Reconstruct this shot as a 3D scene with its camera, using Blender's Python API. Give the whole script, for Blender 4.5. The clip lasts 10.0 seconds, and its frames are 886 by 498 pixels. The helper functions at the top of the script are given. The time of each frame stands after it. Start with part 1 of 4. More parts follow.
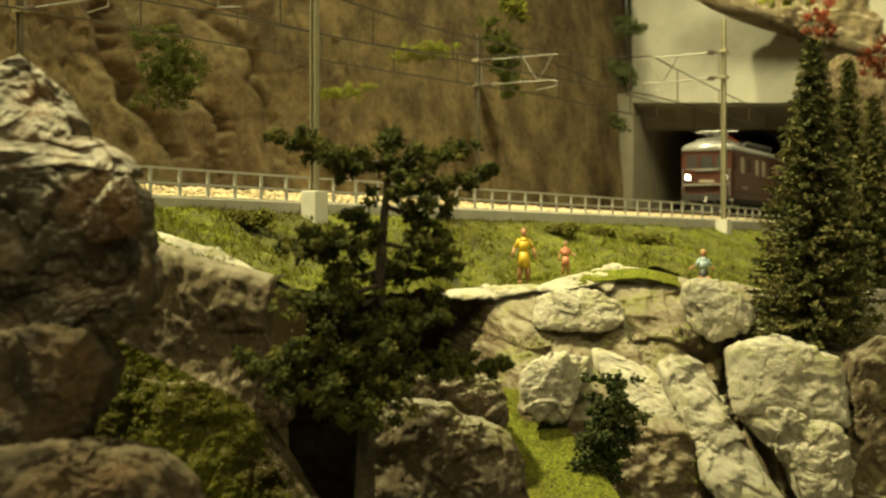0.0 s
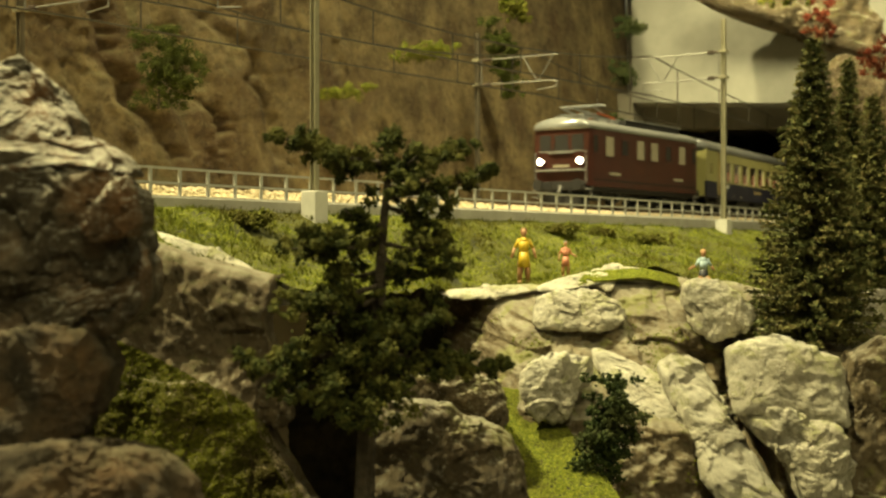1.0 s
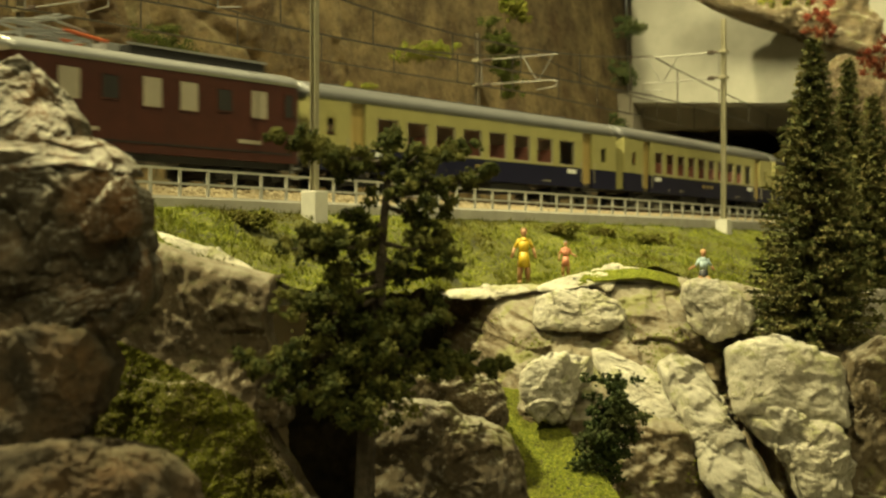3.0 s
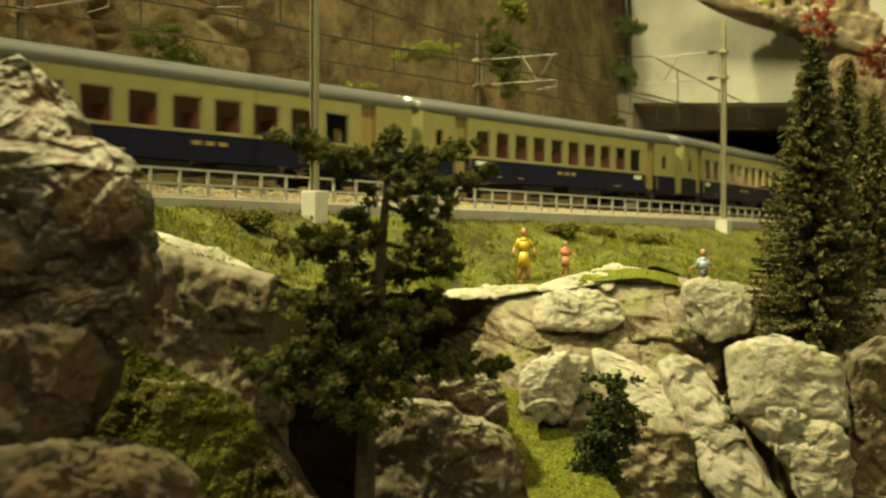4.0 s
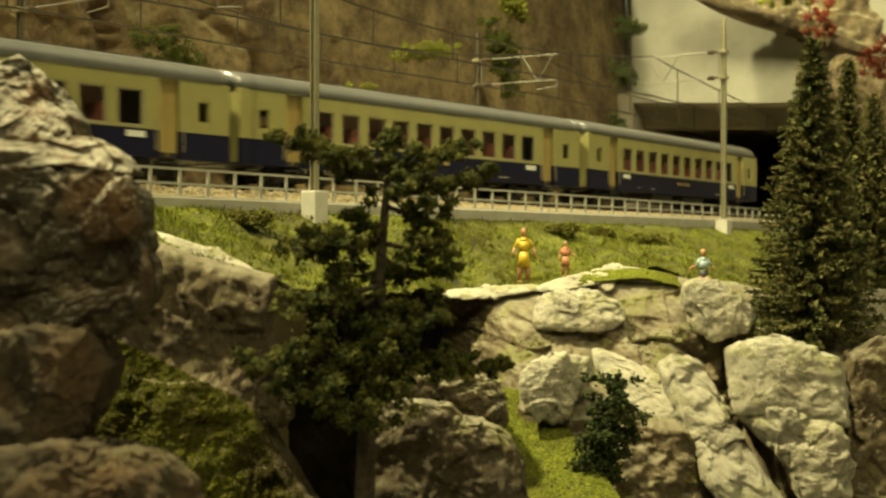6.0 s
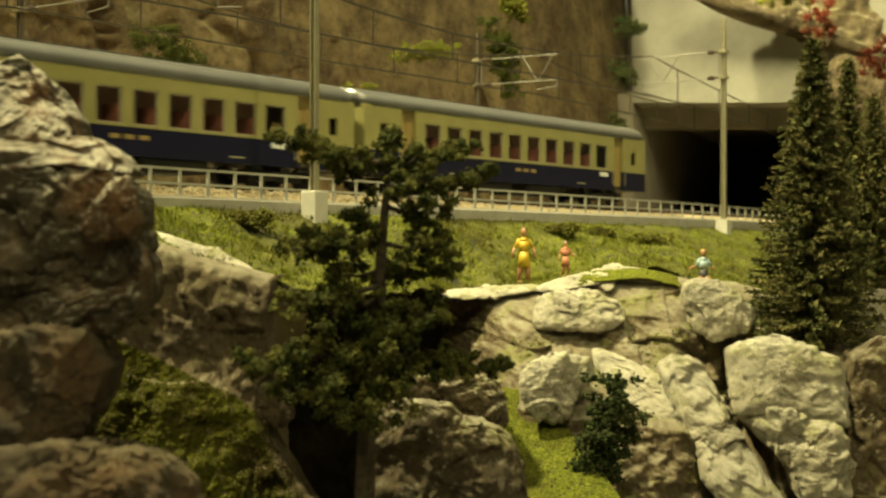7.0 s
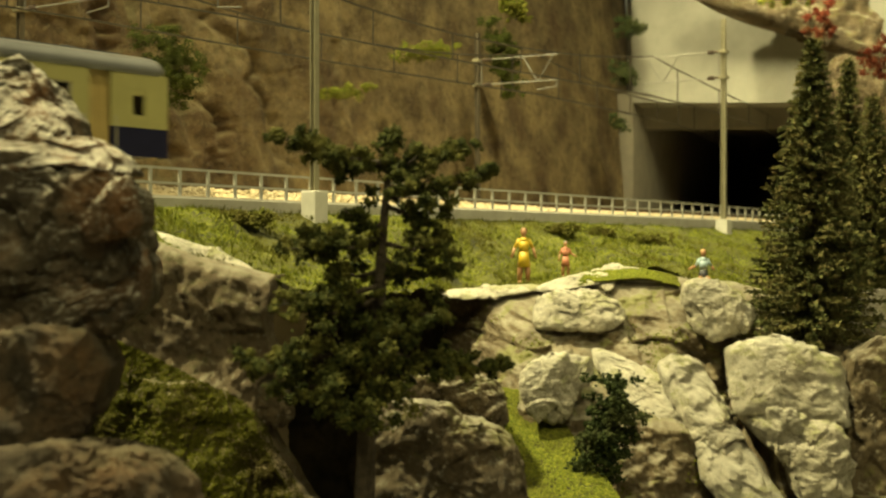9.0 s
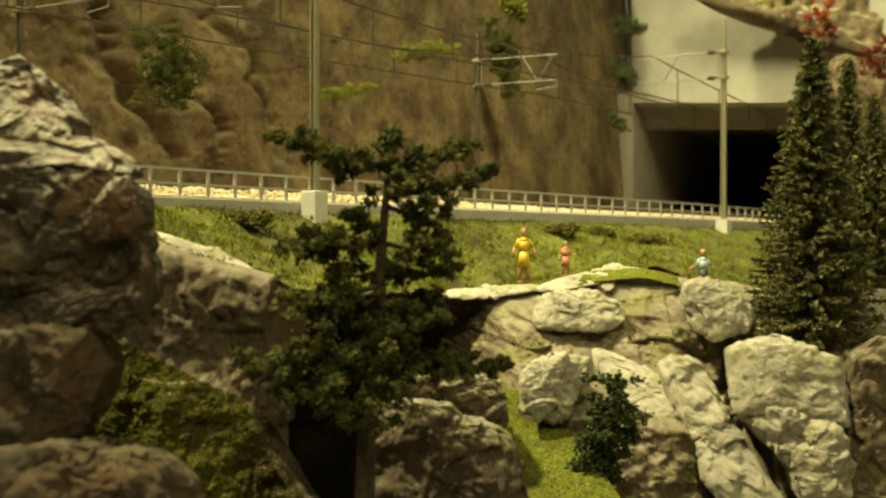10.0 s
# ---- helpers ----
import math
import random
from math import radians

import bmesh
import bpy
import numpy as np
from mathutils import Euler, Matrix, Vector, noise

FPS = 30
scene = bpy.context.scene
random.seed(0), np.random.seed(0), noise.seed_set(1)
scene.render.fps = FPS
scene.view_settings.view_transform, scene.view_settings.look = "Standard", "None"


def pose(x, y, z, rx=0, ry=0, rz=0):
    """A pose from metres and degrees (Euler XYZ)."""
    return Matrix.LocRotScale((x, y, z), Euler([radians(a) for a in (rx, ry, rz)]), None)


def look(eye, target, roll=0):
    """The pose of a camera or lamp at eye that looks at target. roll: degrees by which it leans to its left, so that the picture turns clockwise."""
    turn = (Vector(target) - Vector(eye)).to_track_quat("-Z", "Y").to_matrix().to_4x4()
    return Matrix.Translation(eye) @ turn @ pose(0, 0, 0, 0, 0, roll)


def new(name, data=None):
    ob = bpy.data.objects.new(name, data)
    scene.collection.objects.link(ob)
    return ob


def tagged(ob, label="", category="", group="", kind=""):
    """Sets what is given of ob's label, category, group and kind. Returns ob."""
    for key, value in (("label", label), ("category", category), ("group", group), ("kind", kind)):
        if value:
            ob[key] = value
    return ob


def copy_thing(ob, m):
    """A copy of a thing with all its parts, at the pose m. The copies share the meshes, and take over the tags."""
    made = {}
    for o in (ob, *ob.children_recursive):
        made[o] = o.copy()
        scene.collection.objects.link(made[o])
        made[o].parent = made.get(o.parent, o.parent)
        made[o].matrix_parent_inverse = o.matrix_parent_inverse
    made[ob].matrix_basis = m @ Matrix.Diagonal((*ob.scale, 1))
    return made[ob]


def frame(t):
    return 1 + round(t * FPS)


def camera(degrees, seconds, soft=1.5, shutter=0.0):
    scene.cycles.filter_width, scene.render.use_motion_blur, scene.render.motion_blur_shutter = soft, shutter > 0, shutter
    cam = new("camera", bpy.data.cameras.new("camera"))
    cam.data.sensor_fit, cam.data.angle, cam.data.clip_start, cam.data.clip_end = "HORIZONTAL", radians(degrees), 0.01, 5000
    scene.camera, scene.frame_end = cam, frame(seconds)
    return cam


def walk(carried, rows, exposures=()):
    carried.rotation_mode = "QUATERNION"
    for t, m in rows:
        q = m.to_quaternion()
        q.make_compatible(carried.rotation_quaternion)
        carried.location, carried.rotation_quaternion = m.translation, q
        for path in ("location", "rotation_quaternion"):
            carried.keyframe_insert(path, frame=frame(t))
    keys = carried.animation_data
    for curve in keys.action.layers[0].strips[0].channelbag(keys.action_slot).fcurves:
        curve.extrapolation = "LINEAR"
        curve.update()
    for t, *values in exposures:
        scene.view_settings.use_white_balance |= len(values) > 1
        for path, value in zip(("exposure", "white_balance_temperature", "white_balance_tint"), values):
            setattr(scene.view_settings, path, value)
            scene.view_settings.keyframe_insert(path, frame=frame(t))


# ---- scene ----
cam = camera(34.85, 10.0, soft=2.3, shutter=0.5)
cam.data.dof.use_dof, cam.data.dof.focus_distance, cam.data.dof.aperture_fstop = True, 0.50, 32.0
walk(cam, [(0.0, pose(0, 0, 0, 90.09)), (10.0, pose(0, 0, 0, 90.09))])

# ---- light: unseen key spot above the layout, added fill lamps, dim warm hall ----
world = bpy.data.worlds.new("hall")
scene.world = world
world.use_nodes = True
world.node_tree.nodes["Background"].inputs[0].default_value = (1.0, 0.92, 0.50, 1)
world.node_tree.nodes["Background"].inputs[1].default_value = 0.14
scene.view_settings.exposure = 0.0


def fill_lamp(eye, target, size, watts, colour=(1.0, 0.90, 0.46)):
    d = bpy.data.lights.new("fill_lamp", "AREA")
    d.shape, d.size, d.energy, d.color = "DISK", size, watts, colour
    ob = new("fill_lamp", d)
    ob.matrix_world = look(eye, target)
    return tagged(ob, "warm white fill lamp added behind the viewpoint", "lamp")


def spot_lamp(eye, target, cone, watts, colour=(1.0, 0.90, 0.46)):
    d = bpy.data.lights.new("spot_lamp", "SPOT")
    d.spot_size, d.spot_blend, d.energy, d.color, d.shadow_soft_size = radians(cone), 1.0, watts, colour, 0.05
    ob = new("spot_lamp", d)
    ob.matrix_world = look(eye, target)
    return tagged(ob, "warm unseen spotlight aimed at the layout", "lamp")


spot_lamp((-0.62, 0.44, 1.30), (0.06, 0.50, -0.02), 72, 210)
# Low extra spot, added to brighten the portal front.
spot_lamp((0.16, 0.68, 0.28), (0.25, 1.00, 0.115), 46, 10)
# Narrow extra spot, added to brighten the cliff.
spot_lamp((0.35, 0.30, 1.60), (-0.09, 0.77, 0.08), 29, 130)
# Unseen fill from behind the viewpoint, added to lift fronts and tunnel mouth.
fill_lamp((0.30, -1.40, 1.9), (0.1, 0.8, 0.05), 0.60, 24)

# ---- materials ----
CM = 0.01


def material(name, rough=0.6, metal=0.0):
    m = bpy.data.materials.new(name)
    m.use_nodes = True
    b = m.node_tree.nodes["Principled BSDF"]
    b.inputs["Roughness"].default_value = rough
    b.inputs["Metallic"].default_value = metal
    return m, m.node_tree, b


def node(tree, kind, **inputs):
    n = tree.nodes.new(kind)
    for key, value in inputs.items():
        n.inputs[key.replace("_", " ")].default_value = value
    return n


def noise_fac(tree, scale, detail=6.0, rough=0.6, lo=0.35, hi=0.65, coord="Object"):
    tc = tree.nodes.new("ShaderNodeTexCoord")
    n = node(tree, "ShaderNodeTexNoise", Scale=scale, Detail=detail, Roughness=rough)
    tree.links.new(tc.outputs[coord], n.inputs["Vector"])
    r = tree.nodes.new("ShaderNodeMapRange")
    r.inputs["From Min"].default_value, r.inputs["From Max"].default_value = lo, hi
    tree.links.new(n.outputs["Fac"], r.inputs["Value"])
    return r.outputs["Result"]


def mix(tree, fac, a, b):
    m = tree.nodes.new("ShaderNodeMix")
    m.data_type = "RGBA"
    for sock, v in ((m.inputs["Factor"], fac), (m.inputs["A"], a), (m.inputs["B"], b)):
        if isinstance(v, bpy.types.NodeSocket):
            tree.links.new(v, sock)
        elif isinstance(v, (int, float)):
            sock.default_value = v
        else:
            sock.default_value = (*v, 1)
    return m.outputs["Result"]


def relief(tree, b, height, strength=0.5, distance=0.001):
    n = node(tree, "ShaderNodeBump", Strength=strength, Distance=distance)
    tree.links.new(height, n.inputs["Height"])
    tree.links.new(n.outputs["Normal"], b.inputs["Normal"])


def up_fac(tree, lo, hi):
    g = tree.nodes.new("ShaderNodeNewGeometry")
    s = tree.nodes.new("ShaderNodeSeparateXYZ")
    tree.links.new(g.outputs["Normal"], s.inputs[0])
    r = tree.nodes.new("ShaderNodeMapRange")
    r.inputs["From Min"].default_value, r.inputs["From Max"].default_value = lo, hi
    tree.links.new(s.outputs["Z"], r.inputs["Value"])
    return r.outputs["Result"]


def times(tree, a, b):
    m = tree.nodes.new("ShaderNodeMath")
    m.operation = "MULTIPLY"
    for i, v in enumerate((a, b)):
        if isinstance(v, bpy.types.NodeSocket):
            tree.links.new(v, m.inputs[i])
        else:
            m.inputs[i].default_value = v
    return m.outputs[0]


def rock_material(name, dark, light, stain, stain_amount=0.5, dust_and_light=(0.6, 0.58, 0.5), moss=0.0, moss_colour=(0.10, 0.13, 0.02), scale=1.0, up=(0.4, 0.9), bump=0.003):
    m, t, b = material(name, 0.9)
    c = mix(t, noise_fac(t, 45 * scale, 8, 0.65), dark, light)
    c = mix(t, times(t, noise_fac(t, 22 * scale, 5, 0.6, 0.5, 0.68), stain_amount), c, stain)
    c = mix(t, times(t, noise_fac(t, 240 * scale, 6, 0.75, 0.48, 0.66), 0.6), c, tuple(v * 0.45 for v in dark))
    c = mix(t, times(t, noise_fac(t, 420 * scale, 5, 0.7, 0.56, 0.70), 0.5), c, dust_and_light)
    # Upward faces go paler: lit tops painted in together with dry-brushed dust.
    c = mix(t, times(t, up_fac(t, *up), noise_fac(t, 120 * scale, 5, 0.6, 0.25, 0.6)), c, dust_and_light)
    if moss:
        c = mix(t, times(t, times(t, up_fac(t, 0.0, 0.7), noise_fac(t, 60 * scale, 6, 0.7, 0.52, 0.6)), moss), c, moss_colour)
    t.links.new(c, b.inputs["Base Color"])
    n1 = node(t, "ShaderNodeTexNoise", Scale=330 * scale, Detail=9.0, Roughness=0.75, Distortion=1.2)
    t.links.new(t.nodes.new("ShaderNodeTexCoord").outputs["Object"], n1.inputs["Vector"])
    relief(t, b, n1.outputs["Fac"], 0.9, bump)
    return m


def plain(name, colour, rough=0.5, metal=0.0, vary=0.12, scale=300, bump=0.0):
    m, t, b = material(name, rough, metal)
    dark = tuple(v * (1 - 2 * vary) for v in colour)
    c = mix(t, noise_fac(t, scale, 6, 0.65), dark, colour)
    c = mix(t, times(t, noise_fac(t, scale * 0.12, 3, 0.5, 0.4, 0.7), vary), c, dark)
    t.links.new(c, b.inputs["Base Color"])
    if bump:
        relief(t, b, noise_fac(t, scale, 6, 0.7), bump, 0.0006)
    return m


def foliage(name, dark, light, tip, broad=110, amount=0.7):
    m, t, b = material(name, 0.85)
    g = t.nodes.new("ShaderNodeNewGeometry")
    c = mix(t, g.outputs["Random Per Island"], dark, light)
    c = mix(t, times(t, noise_fac(t, broad, 4, 0.6, 0.46, 0.64), amount), c, tip)
    t.links.new(c, b.inputs["Base Color"])
    b.inputs["Specular IOR Level"].default_value = 0.15
    return m


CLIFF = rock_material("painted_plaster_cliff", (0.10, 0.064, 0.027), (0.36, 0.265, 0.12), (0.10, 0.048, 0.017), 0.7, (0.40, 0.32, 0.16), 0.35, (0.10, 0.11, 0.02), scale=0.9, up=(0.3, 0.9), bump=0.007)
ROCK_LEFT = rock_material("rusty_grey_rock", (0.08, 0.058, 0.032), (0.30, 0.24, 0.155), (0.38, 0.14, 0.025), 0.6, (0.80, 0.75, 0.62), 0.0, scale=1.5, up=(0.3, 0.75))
# Darker brown copy of the left rock, with its shade painted in.
ROCK_LEFT_SHADED = rock_material("brown_rock_painted_in_shade", (0.050, 0.036, 0.019), (0.19, 0.142, 0.08), (0.21, 0.095, 0.022), 0.6, (0.22, 0.17, 0.10), 0.3, (0.06, 0.06, 0.01), scale=1.5, up=(0.6, 1.0))
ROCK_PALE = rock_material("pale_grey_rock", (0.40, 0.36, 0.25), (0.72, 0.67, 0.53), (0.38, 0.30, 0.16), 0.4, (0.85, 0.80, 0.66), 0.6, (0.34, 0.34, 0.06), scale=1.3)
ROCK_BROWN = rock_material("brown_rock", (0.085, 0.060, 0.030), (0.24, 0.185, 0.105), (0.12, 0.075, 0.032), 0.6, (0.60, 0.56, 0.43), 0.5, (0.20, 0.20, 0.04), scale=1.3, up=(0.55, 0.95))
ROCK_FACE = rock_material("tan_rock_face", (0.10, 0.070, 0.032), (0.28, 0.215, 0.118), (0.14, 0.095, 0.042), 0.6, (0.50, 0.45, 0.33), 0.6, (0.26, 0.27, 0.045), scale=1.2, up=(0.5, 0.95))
# Brown rock with some shade mixed into its colour.
ROCK_SHADE = rock_material("earth_brown_rock_shaded", (0.085, 0.058, 0.028), (0.21, 0.155, 0.085), (0.12, 0.08, 0.028), 0.6, (0.52, 0.47, 0.34), 0.4, (0.12, 0.12, 0.02), scale=1.3, up=(0.72, 0.97))
CONCRETE = plain("pale_concrete", (0.40, 0.38, 0.32), 0.85, 0, 0.10, 120, 0.15)
BLOCK = plain("white_foundation_concrete", (0.58, 0.56, 0.48), 0.85, 0, 0.06, 150, 0.1)
PORTAL = plain("cream_painted_concrete", (0.27, 0.26, 0.215), 0.9, 0, 0.08, 60, 0.1)
TUNNEL = plain("grey_tunnel_concrete", (0.26, 0.235, 0.18), 0.9, 0, 0.12, 60, 0.1)
RAILING = plain("grey_plastic_railing", (0.42, 0.41, 0.36), 0.5, 0, 0.08, 200)
MAST = plain("grey_green_mast_steel", (0.27, 0.245, 0.155), 0.5, 0.0, 0.12, 200)
TUBE = plain("bright_tube", (0.22, 0.21, 0.18), 0.45, 0.3, 0.05, 200)
# Mast steel darkened to brown, which paints in the far masts' shade.
MAST_SHADED = plain("brown_mast_steel_painted_in_shade", (0.10, 0.08, 0.05), 0.6, 0.0, 0.15, 200)
WIRE = plain("dark_wire", (0.06, 0.05, 0.035), 0.5, 0.3, 0.05, 200)
BALLAST = foliage("cream_ballast", (0.30, 0.24, 0.14), (0.62, 0.53, 0.36), (0.50, 0.40, 0.24))
RAIL = plain("rusty_rail", (0.16, 0.10, 0.06), 0.5, 0.5, 0.2, 300)
SLEEPER = plain("brown_sleeper", (0.09, 0.06, 0.04), 0.8, 0, 0.2, 300)
GRASS_SOIL = plain("mossy_soil", (0.135, 0.137, 0.018), 0.95, 0, 0.42, 60, 0.8)
# Shade painted as a dark brown: hardly any light reaches the gully's back.
GULLY_SHADE = plain("gully_earth_painted_in_shade", (0.06, 0.045, 0.022), 0.95, 0, 0.4, 60, 0.9)
GRASS = foliage("static_grass", (0.085, 0.105, 0.012), (0.25, 0.265, 0.030), (0.085, 0.070, 0.014), 26, 0.8)
MOSS = foliage("olive_moss", (0.038, 0.042, 0.003), (0.115, 0.112, 0.007), (0.034, 0.023, 0.005), 32, 0.9)
BARK = plain("dark_bark", (0.10, 0.075, 0.045), 0.9, 0, 0.3, 500, 0.8)
PINE = foliage("pine_foliage", (0.018, 0.026, 0.008), (0.080, 0.088, 0.019), (0.17, 0.155, 0.035), 150, 0.7)
FIR = foliage("fir_needles", (0.05, 0.065, 0.024), (0.15, 0.15, 0.05), (0.20, 0.17, 0.065))
TIPS = foliage("dry_fir_tips", (0.11, 0.095, 0.036), (0.22, 0.18, 0.075), (0.16, 0.13, 0.05))
BUSH = foliage("bush_foliage", (0.012, 0.022, 0.006), (0.05, 0.065, 0.018), (0.075, 0.08, 0.028))
IVY = foliage("ivy", (0.025, 0.032, 0.007), (0.085, 0.10, 0.014), (0.05, 0.055, 0.012))
SHRUB = foliage("low_olive_shrub", (0.05, 0.055, 0.010), (0.15, 0.155, 0.022), (0.09, 0.075, 0.016), 60, 0.8)
RED = foliage("red_leaves", (0.07, 0.012, 0.006), (0.19, 0.045, 0.020), (0.12, 0.055, 0.02))


# ---- mesh helpers: all shapes are written in centimetres ----
def mesh_ob(name, verts, faces, mat, parent=None, smooth=False, label=""):
    me = bpy.data.meshes.new(name)
    v = np.asarray(verts, float) * CM
    me.from_pydata(v.tolist(), [], faces if isinstance(faces, list) else faces.tolist())
    me.materials.append(mat)
    if smooth:
        me.polygons.foreach_set("use_smooth", np.ones(len(me.polygons), bool))
    me.update()
    ob = new(name, me)
    if parent is not None:
        ob.parent = parent
    if label:
        ob["label"] = label
    return ob


def part(name, bm, mat, parent=None, label="", smooth=False):
    bmesh.ops.scale(bm, vec=(CM, CM, CM), verts=bm.verts)
    bmesh.ops.recalc_face_normals(bm, faces=bm.faces)
    me = bpy.data.meshes.new(name)
    bm.to_mesh(me)
    bm.free()
    me.materials.append(mat)
    if smooth:
        me.polygons.foreach_set("use_smooth", np.ones(len(me.polygons), bool))
    ob = new(name, me)
    if parent is not None:
        ob.parent = parent
    if label:
        ob["label"] = label
    return ob


def box(bm, x0, x1, y0, y1, z0, z1, bevel=0.0):
    r = bmesh.ops.create_cube(bm, size=1.0, matrix=Matrix.Translation(((x0 + x1) / 2, (y0 + y1) / 2, (z0 + z1) / 2)) @ Matrix.Diagonal((x1 - x0, y1 - y0, z1 - z0, 1)))
    if bevel:
        edges = {e for v in r["verts"] for e in v.link_edges}
        bmesh.ops.bevel(bm, geom=list(edges), offset=bevel, segments=2, affect="EDGES", profile=0.6)
    return bm


def boxed(*a, bevel=0.0):
    return box(bmesh.new(), *a, bevel=bevel)


def tube(bm, a, b, r, r2=None, n=8):
    a, b = Vector(a), Vector(b)
    m = Matrix.Translation((a + b) / 2) @ (b - a).to_track_quat("Z", "Y").to_matrix().to_4x4()
    bmesh.ops.create_cone(bm, cap_ends=True, segments=n, radius1=r, radius2=r if r2 is None else r2, depth=(b - a).length, matrix=m)
    return bm


def ropes(bm, pts, radii, n=6):
    """One connected tube along the points."""
    pts = [Vector(p) for p in pts]
    rings = []
    for i, p in enumerate(pts):
        d = (pts[min(i + 1, len(pts) - 1)] - pts[max(i - 1, 0)]).normalized()
        q = d.to_track_quat("Z", "Y")
        r = radii if isinstance(radii, (int, float)) else radii[i]
        rings.append([bm.verts.new(p + q @ Vector((r * math.cos(math.tau * k / n), r * math.sin(math.tau * k / n), 0))) for k in range(n)])
    for a, b in zip(rings[:-1], rings[1:]):
        for k in range(n):
            bm.faces.new((a[k], a[(k + 1) % n], b[(k + 1) % n], b[k]))
    bm.faces.new(rings[0][::-1])
    bm.faces.new(rings[-1])
    return bm


def thing(name, label, category, m=None, group=""):
    ob = new(name)
    ob.empty_display_size = 0.01
    if m is not None:
        ob.matrix_basis = m
    return tagged(ob, label, category, group)


def at(x, y, z, rz=0.0, rx=0.0, ry=0.0):
    return pose(x * CM, y * CM, z * CM, rx, ry, rz)


# ---- the track's centre line: arc length s (cm, 0 near the middle) to plan ----
def build_line():
    d = np.linspace(44, 108, 1300)
    u = d - 70
    x = -6.484e-05 * u**3 - 1.5014e-03 * u**2 + 0.7394 * u + 2.5488
    pts = list(zip(x, d))
    h = math.atan2(x[-1] - x[-2], d[-1] - d[-2])
    px, py = pts[-1]
    for i in range(3000):
        px, py = px + 0.05 * math.sin(h), py + 0.05 * math.cos(h)
        pts.append((px, py))
    h = math.atan2(x[1] - x[0], d[1] - d[0])
    px, py = pts[0]
    before = []
    for i in range(3200):
        h = min(h + 0.05 / 90.0, math.pi / 2)
        px, py = px - 0.05 * math.sin(h), py - 0.05 * math.cos(h)
        before.append((px, py))
    p = np.array(before[::-1] + pts)
    s = np.r_[0, np.cumsum(np.hypot(*np.diff(p, axis=0).T))]
    s -= np.interp(70.0, p[3200:, 1], s[3200:])
    return p, s


LINE, ARC = build_line()


def on_line(s, offset=0.0):
    """Plan point at arc length s, offset to the far side of the track, and the heading."""
    x, y = np.interp(s, ARC, LINE[:, 0]), np.interp(s, ARC, LINE[:, 1])
    x2, y2 = np.interp(s + 0.5, ARC, LINE[:, 0]), np.interp(s + 0.5, ARC, LINE[:, 1])
    h = math.atan2(y2 - y, x2 - x)
    return x - math.sin(h) * offset, y + math.cos(h) * offset, h


def sweep(name, profile, s0, s1, step, mat, parent=None, label="", jitter=0.0, rise=0.0):
    """A profile of (offset, z) carried along the track."""
    n = int((s1 - s0) / step) + 1
    rng = random.Random(name)
    verts, faces, k = [], [], len(profile)
    for i in range(n):
        s = s0 + (s1 - s0) * i / (n - 1)
        for o, z in profile:
            x, y, _ = on_line(s, o + rng.uniform(-jitter, jitter))
            verts.append((x, y, z + rise * s + rng.uniform(-jitter, jitter)))
        if i:
            for j in range(k):
                a, b = (i - 1) * k + j, (i - 1) * k + (j + 1) % k
                faces.append((a, b, b + k, a + k))
    faces.append(tuple(range(k - 1, -1, -1)))
    faces.append(tuple(range((n - 1) * k, n * k)))
    return mesh_ob(name, verts, faces, mat, parent, label=label)


def fbm(p, octaves=5, rough=0.55):
    a, s, v = 1.0, 0.0, Vector(p)
    for i in range(octaves):
        s += a * noise.noise(v)
        v = v * 2.03 + Vector((7.1, 3.3, 5.7))
        a *= rough
    return s


ICO = {}


def ico(n):
    if n not in ICO:
        bm = bmesh.new()
        bmesh.ops.create_icosphere(bm, subdivisions=n, radius=1.0)
        ICO[n] = (np.array([v.co[:] for v in bm.verts]), np.array([[v.index for v in f.verts] for f in bm.faces]))
        bm.free()
    return ICO[n]


def facet(p):
    """Small broken planes: each cell of the stone has a slope of its own."""
    c = noise.voronoi(p)[1][0]
    g = noise.noise_vector(c * 3.7 + Vector((5.1, 2.3, 8.9)))
    return g.dot(p - c) + 0.45 * noise.noise(c * 5.3)


